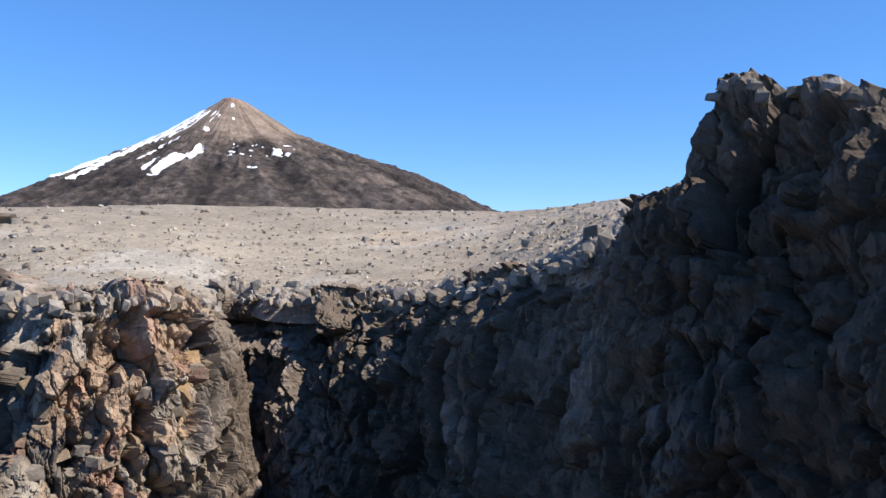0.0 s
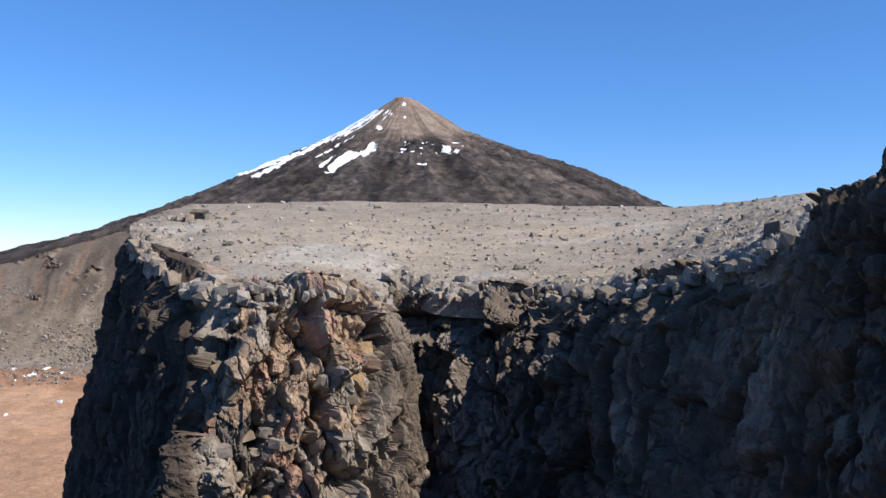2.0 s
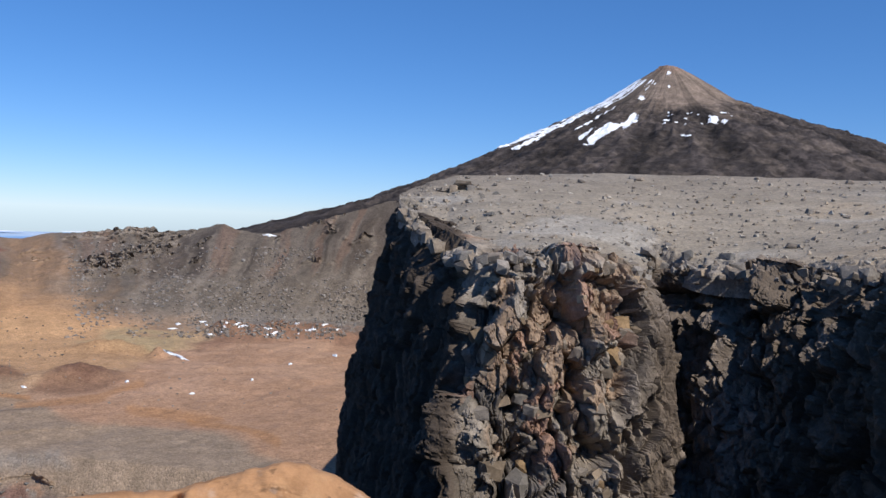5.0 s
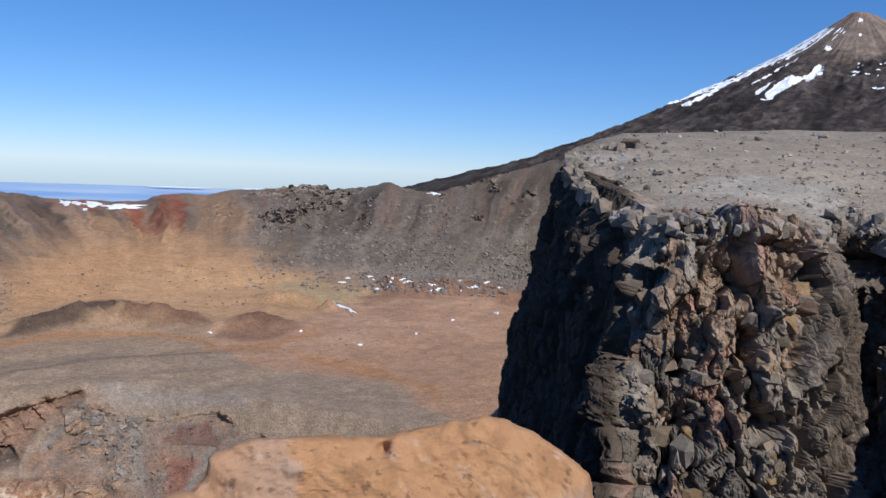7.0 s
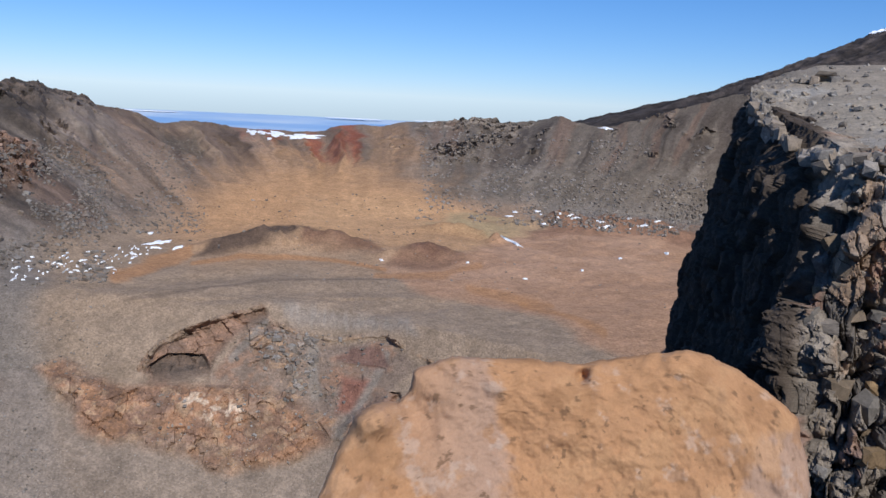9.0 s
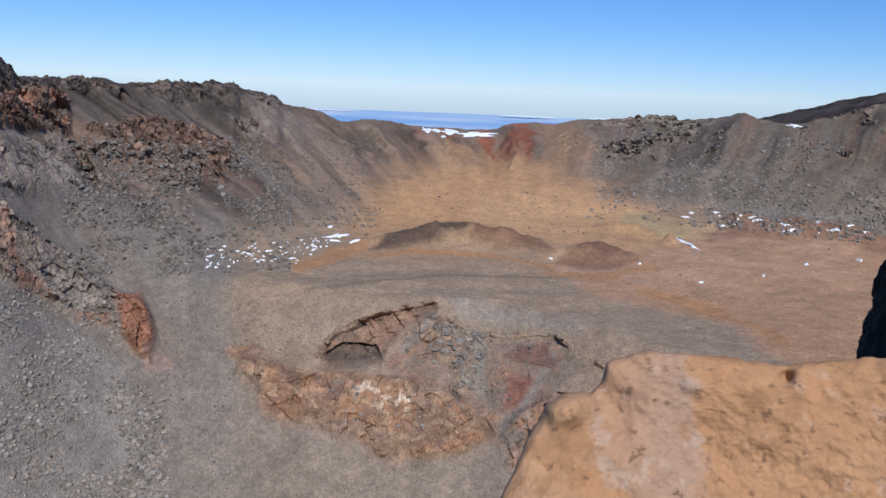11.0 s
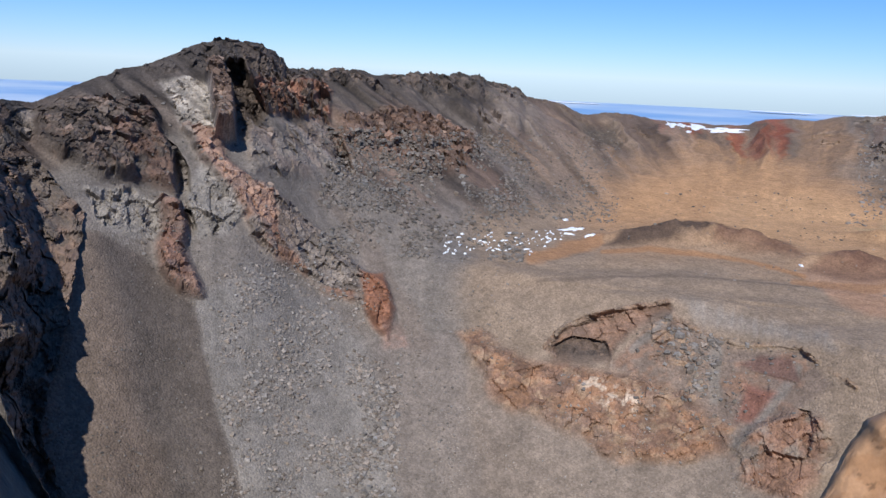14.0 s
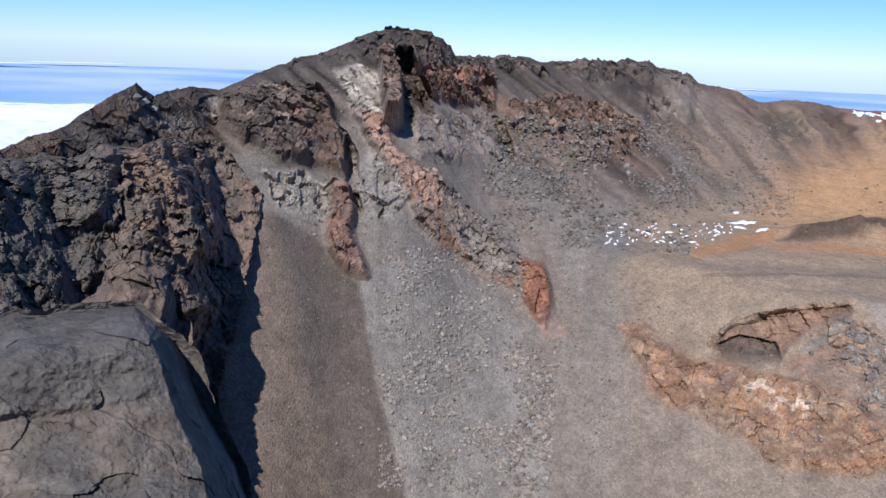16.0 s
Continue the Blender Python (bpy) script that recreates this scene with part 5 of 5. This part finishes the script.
    for (_, part_name, label), lo, hi in zip(sides, cuts[:-1], cuts[1:]):
        tagged(sheet(part_name, grid[:, lo:hi + 1], mat, c[:, lo:hi + 1], shade=shade, flip=True, parent=main), label)
    return main


def slope_behind(a, e):
    """Distance of the ground along lines of sight."""
    flat_a, flat_e, out = np.clip(a.ravel(), 100.5, 117.9), e.ravel(), np.zeros(a.size)
    cell = np.searchsorted(az, flat_a)
    for j in np.unique(cell):
        mine = cell == j
        out[mine] = np.interp(flat_e[mine], horizon[first[4]:first[7], j], np.linalg.norm(GRID[first[4]:first[7], j], axis=1))
    return out.reshape(a.shape) - 4.0


def spur_relief(a, e):
    lit = np.interp(e, [-30, -20, -17.5, -16.8, -14.6, -11.7, -9.1, -7], [106.0, 105.9, 105.3, 103.9, 104.1, 103.9, 104.6, 104.9])
    wob = fbm(np.stack([a, e, 0 * a], -1).reshape(-1, 3), 1.8, 4, 95).reshape(a.shape) * 0.8
    x = lit + wob - a
    crease = np.exp(-((a - 110.5 + 0.25 * (e + 12)) / 0.7) ** 2) + np.exp(-((a - 113.6 - 0.2 * (e + 10)) / 0.9) ** 2)
    return np.clip((x + 1.5) * 11.0, 0, 25) + 4.0 * crease + 3.0 * np.clip(-x - 1.0, 0, 6) * 0.4


def spur_paint(q, rnd, a, e):
    c = np.empty(q.shape)
    c[:] = (0.135, 0.106, 0.086)
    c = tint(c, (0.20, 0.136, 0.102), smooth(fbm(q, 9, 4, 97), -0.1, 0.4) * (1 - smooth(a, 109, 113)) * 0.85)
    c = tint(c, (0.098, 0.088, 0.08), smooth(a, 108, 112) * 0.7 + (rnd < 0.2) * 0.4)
    return c * (0.9 + 0.3 * rnd[:, None])


SPUR = [(103.6, -6.5), (102.0, -7.7), (101.1, -9.1), (100.8, -11.0), (101.5, -12.8), (102.1, -14.7), (102.0, -16.5), (102.6, -18.7), (103.4, -20.5), (103.7, -23.3), (103.1, -25.1), (102.6, -27.3), (102.4, -31.0), (104, -36), (114, -38), (126, -34), (130, -18), (124, -8.4), (118, -7.2), (114.5, -7.0), (112.6, -7.0), (110.6, -6.4), (108.6, -6.6), (106.5, -6.3)]
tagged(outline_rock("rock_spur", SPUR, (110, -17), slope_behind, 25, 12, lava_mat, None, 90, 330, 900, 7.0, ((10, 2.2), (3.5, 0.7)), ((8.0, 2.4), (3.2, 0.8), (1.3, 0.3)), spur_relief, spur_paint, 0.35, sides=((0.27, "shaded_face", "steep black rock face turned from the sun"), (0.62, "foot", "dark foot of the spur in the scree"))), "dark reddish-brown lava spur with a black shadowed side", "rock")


def boulder(name, centre, half, mat, colour, seed, power=3.0, turn=0.0, n=240, lumps=((0.5, 0.12), (0.2, 0.05)), cut=(), taper=0.0, shade=True, paint=None, form=None):
    """A rounded block: lumps are noise (size, height), cut are broken faces (size, depth)."""
    t = np.linspace(-math.pi / 2, math.pi / 2, n // 2)
    p = np.linspace(0, 2 * math.pi, n, endpoint=False)
    T, Q = np.meshgrid(t, p, indexing="ij")
    q = np.stack([np.cos(T) * np.cos(Q), np.cos(T) * np.sin(Q), np.sin(T)], -1).reshape(-1, 3)
    q /= (np.abs(q) ** power).sum(1)[:, None] ** (1 / power)
    nrm = q / np.linalg.norm(q, axis=1)[:, None]
    q = q * half
    grow = 1 + taper * (half[2] - q[:, 2:3])
    q[:, :2] *= grow
    if form:
        q[:, 2] += form(q)
    push = 0.0
    for k, (size, gain) in enumerate(lumps):
        push = push + fbm(q, size, 4, seed + k) * gain
    rnd = np.full(len(q), 0.5)
    for k, (size, gain) in enumerate(cut):
        f, j, rnd = facets(q, size, seed + 50 + k, 0.9)
        push = push + gain * (f / size - 0.45) - gain * 0.5 * (1 - smooth(j, 0, 0.08 * size))
    q = q + nrm * push[:, None] if np.ndim(push) else q
    c = paint(q, rnd) if paint else np.broadcast_to(np.array(colour), q.shape) * (1 + 0.4 * (rnd[:, None] - 0.5))
    co, si = math.cos(radians(turn)), math.sin(radians(turn))
    q = np.stack([q[:, 0] * co - q[:, 1] * si, q[:, 0] * si + q[:, 1] * co, q[:, 2]], -1)
    ob = sheet(name, q.reshape(n // 2, n, 3), mat, c, closed=True, shade=shade)
    ob.location = centre
    return ob


def ochre_paint(q, rnd, a, e):
    c = np.empty(q.shape)
    c[:] = (0.385, 0.205, 0.102)
    c = tint(c, (0.345, 0.228, 0.165), smooth(fbm(q, 0.5, 6, 401, 0.6), -0.1, 0.35) * (1 - 0.6 * smooth(a, 45, 52)) * 0.8)
    c = tint(c, (0.42, 0.235, 0.118), smooth(fbm(q, 0.16, 5, 402, 0.6), 0.1, 0.5) * 0.6)
    c = tint(c, (0.45, 0.35, 0.28), smooth(fbm(q, 0.09, 5, 403, 0.65), 0.55, 1.05) * 0.4)
    c = tint(c, (0.29, 0.15, 0.072), smooth(fbm(q, 0.12, 5, 404, 0.65), 0.35, 0.8) * 0.65)
    c = tint(c, (0.13, 0.072, 0.04), smooth(fbm(q, 0.035, 4, 405, 0.6), 0.85, 1.15) * 0.7)
    return c


def ochre_relief(a, e):
    # a hollow behind the low knob, a step across the middle, a dent at the crest
    knob = np.exp(-(((a - 53.7) / 1.5) ** 2 + ((e + 21.5) / 0.9) ** 2))
    gap = np.exp(-(((a - 51.2) / 1.5) ** 2 + ((e + 21.5) / 1.6) ** 2))
    pit = np.exp(-(((a - 39.6) / 0.4) ** 2 + ((e + 17.6) / 0.5) ** 2))
    return -0.06 * knob + 0.05 * gap + 0.07 * pit


OCHRE = [(58.6, -28.9), (58.0, -27.3), (56.2, -23.3), (55.1, -21.1), (54.1, -20.4), (53.1, -20.3), (52.1, -20.3), (51.6, -19.5), (51.2, -18.2), (48.7, -17.0), (45.0, -16.9), (41.9, -16.9), (39.2, -16.7), (35.0, -15.6), (32.8, -15.1), (31.4, -15.3), (29.7, -15.8), (27.7, -16.9), (25.8, -18.2), (25.0, -20.2), (24.3, -22.7), (24.4, -32.0), (26.5, -48.0), (39.3, -62.0), (54.0, -55.0), (58.8, -39.0)]
tagged(outline_rock("boulder", OCHRE, (40.5, -28), lambda a, e: 2.65 / np.cos(np.radians(np.minimum(e, -28))) - 0.014 * (a - 40), 0.16, 1.0, ochre_mat, None, 3, 260, 700, 4.6, ((0.6, 0.05), (0.2, 0.014), (0.07, 0.007), (0.025, 0.004)), ((0.06, 0.003),), ochre_relief, ochre_paint, 0.12, True, eye=(-0.42, 0.32, -0.02)), "big rounded orange-ochre boulder at the crater's edge", "boulder")


def slab_relief(a, e):
    ridge = np.interp(e, [-35, -28.9, -25.6, -22.8, -20.9, -18.3, -16.1], [103.2, 105.1, 106.2, 107.4, 108.0, 108.7, 109.5])
    wob = fbm(np.stack([a, e, 0 * a], -1).reshape(-1, 3), 1.5, 4, 195).reshape(a.shape) * 0.35
    brink = -22.2 + 0.05 * (113 - a) + 0.7 * wob
    layer = -19.1 + 0.08 * (a - 112) + wob
    return np.clip(ridge + 0.5 * wob - a, 0, 9) * 0.62 + 0.09 * (1 - smooth(e, brink - 0.4, brink + 0.1)) - 0.10 * np.clip(brink - e, 0, 7) - 0.12 * (1 - smooth(e, layer - 0.5, layer + 0.3)) + 0.35 * np.clip(e + 18.7, 0, 3)


def slab_paint(q, rnd, a, e):
    c = np.empty(q.shape)
    c[:] = (0.118, 0.103, 0.091)
    c = tint(c, (0.138, 0.110, 0.088), (1 - smooth(e, -23.1, -21.7)) * smooth(fbm(q, 0.9, 5, 411, 0.6), -0.4, 0.3) * 0.8)
    c = tint(c, (0.085, 0.075, 0.068), smooth(fbm(q, 0.5, 5, 412, 0.6), 0.1, 0.6) * smooth(e, -23.4, -21.4) * 0.8)
    c = tint(c, (0.165, 0.146, 0.126), smooth(fbm(q, 0.12, 4, 413, 0.65), 0.3, 0.8) * 0.5)
    return c * (0.86 + 0.3 * rnd[:, None])


SLAB = [(109.4, -16.1), (107.0, -18.1), (105.4, -19.7), (104.7, -21.9), (103.9, -24.5), (103.0, -25.7), (101.9, -29.3), (101.2, -34.6), (103.8, -42.9), (114.6, -48.1), (127.5, -43.9), (130.4, -29.2), (125.0, -17.9), (119.7, -17.0), (117.8, -16.6), (116.8, -16.1), (114.4, -16.3), (112.3, -16.2)]
tagged(outline_rock("slab_rock", SLAB, (112.3, -27.2), 9.4, 1.4, 1.6, lava_mat, None, 13, 230, 560, 3.2, ((0.9, 0.10), (0.3, 0.035), (0.1, 0.018), (0.04, 0.009)), ((0.7, 0.05),), slab_relief, slab_paint, 0.18, eye=(-0.5, -0.15, -0.045), sides=((0.22, "shaded_side", "steep shadowed side of the slab"),)), "dark grey weathered lava slab at the crater's edge", "rock")
NOTCH = [(112.7, -16.4), (111.4, -15.1), (110.5, -13.9), (109.1, -13.3), (108.3, -13.6), (107.4, -14.4), (106.6, -16.3), (105.6, -18.8), (106.2, -21.8), (110.2, -22.8), (112.9, -19.7)]
tagged(outline_rock("notched_rock", NOTCH, (109.3, -17.6), 11.6, 0.7, 0.8, lava_mat, (0.165, 0.118, 0.09), 23, 120, 300, 2.4, ((0.8, 0.12), (0.25, 0.04)), ((0.6, 0.14), (0.2, 0.06)), lambda a, e: np.clip(106.8 - 0.28 * (e + 14) - a, 0, 4) * 0.5, None, 0.3, eye=(-0.5, -0.15, -0.045)), "small brown lava rock behind the slab", "rock")

# ---- clouds over the sea ----
cloud_mat = stone_material("cloud", 120.0, 0.2, (0.8, 0.84, 0.9), 0.04, 1.0)
ca, cdist = np.arange(104, 150, 0.25), np.linspace(950, 2150, 90)
CA, CD = np.meshgrid(ca, cdist)
x, y = polar(CA, CD)
cp = np.stack([x, y, 0 * x], -1).reshape(-1, 3)
margin = 1 - smooth(CD.ravel() + fbm(cp, 260, 4, 501) * 60, 1980, 2100)
cp[:, 2] = -146 + margin * (9 + fbm(cp, 160, 5, 502) * 5 + np.abs(fbm(cp, 45, 4, 503)) * 4)
tagged(sheet("cloud_bank", cp.reshape(*CA.shape, 3), cloud_mat, flip=True), "white sea of clouds low over the ocean", "cloud", kind="structure")
crng = random.Random(3)
for k in range(22):
    a0, wide, high = crng.uniform(36, 122), crng.uniform(60, 240), crng.uniform(0.6, 2.2)
    x, y = polar(a0, crng.uniform(4300, 4750))
    tagged(boulder("cloud", (x, y, -118 - crng.uniform(0, 22)), (wide, 60.0, high), cloud_mat, (0.9, 0.9, 0.9), 600 + k, power=2.0, turn=a0, n=48, lumps=((80, 0.8),)), "thin white streak of cloud over the sea", "cloud", "clouds on the horizon")

# ---- single blocks lying on the slopes of the crater ----
block_rng = random.Random(21)
for a0, a1, e0, e1, count, small, large in ((82, 94, -27, -13, 90, 0.5, 1.5), (74, 84, -12, -6, 60, 0.9, 2.6), (34, 50, -7.5, -3, 50, 1.0, 2.8), (57, 63, -20.5, -16, 36, 0.7, 2.0), (53, 76, -28, -24, 26, 0.3, 0.8), (50, 70, -9.5, -7, 14, 0.7, 1.8)):
    ba = np.array([block_rng.uniform(a0, a1) for _ in range(count)])
    be = np.array([block_rng.uniform(e0, e1) for _ in range(count)])
    places, ok = spots(ba, be, GRID, az, horizon)
    for place, good in zip(places, ok):
        if good:
            size = small + (large - small) * block_rng.random() ** 2.5
            tagged(put("lava_block", place - np.array((0, 0, 0.12 * size)), size, block_rng), "angular grey lava block lying on the scree", "rock", "blocks on the crater slopes")

# the jagged tip of the hill beside the ridge
for a0, e0, d0, size in ((108.5, -3.1, 214, 5.5), (108.0, -3.5, 215, 4.5), (109.1, -3.6, 212, 4.5), (107.4, -3.9, 218, 4.0), (109.9, -4.2, 208, 4.0), (110.8, -4.7, 205, 3.5)):
    x, y = polar(a0, d0)
    tip_rock = put("tip_rock", (x, y, d0 * math.tan(radians(e0)) - 0.4 * size), size * 0.6, block_rng)
    tagged(tip_rock, "dark angular rock on the jagged hilltop", "rock", "rocks on the hilltop")
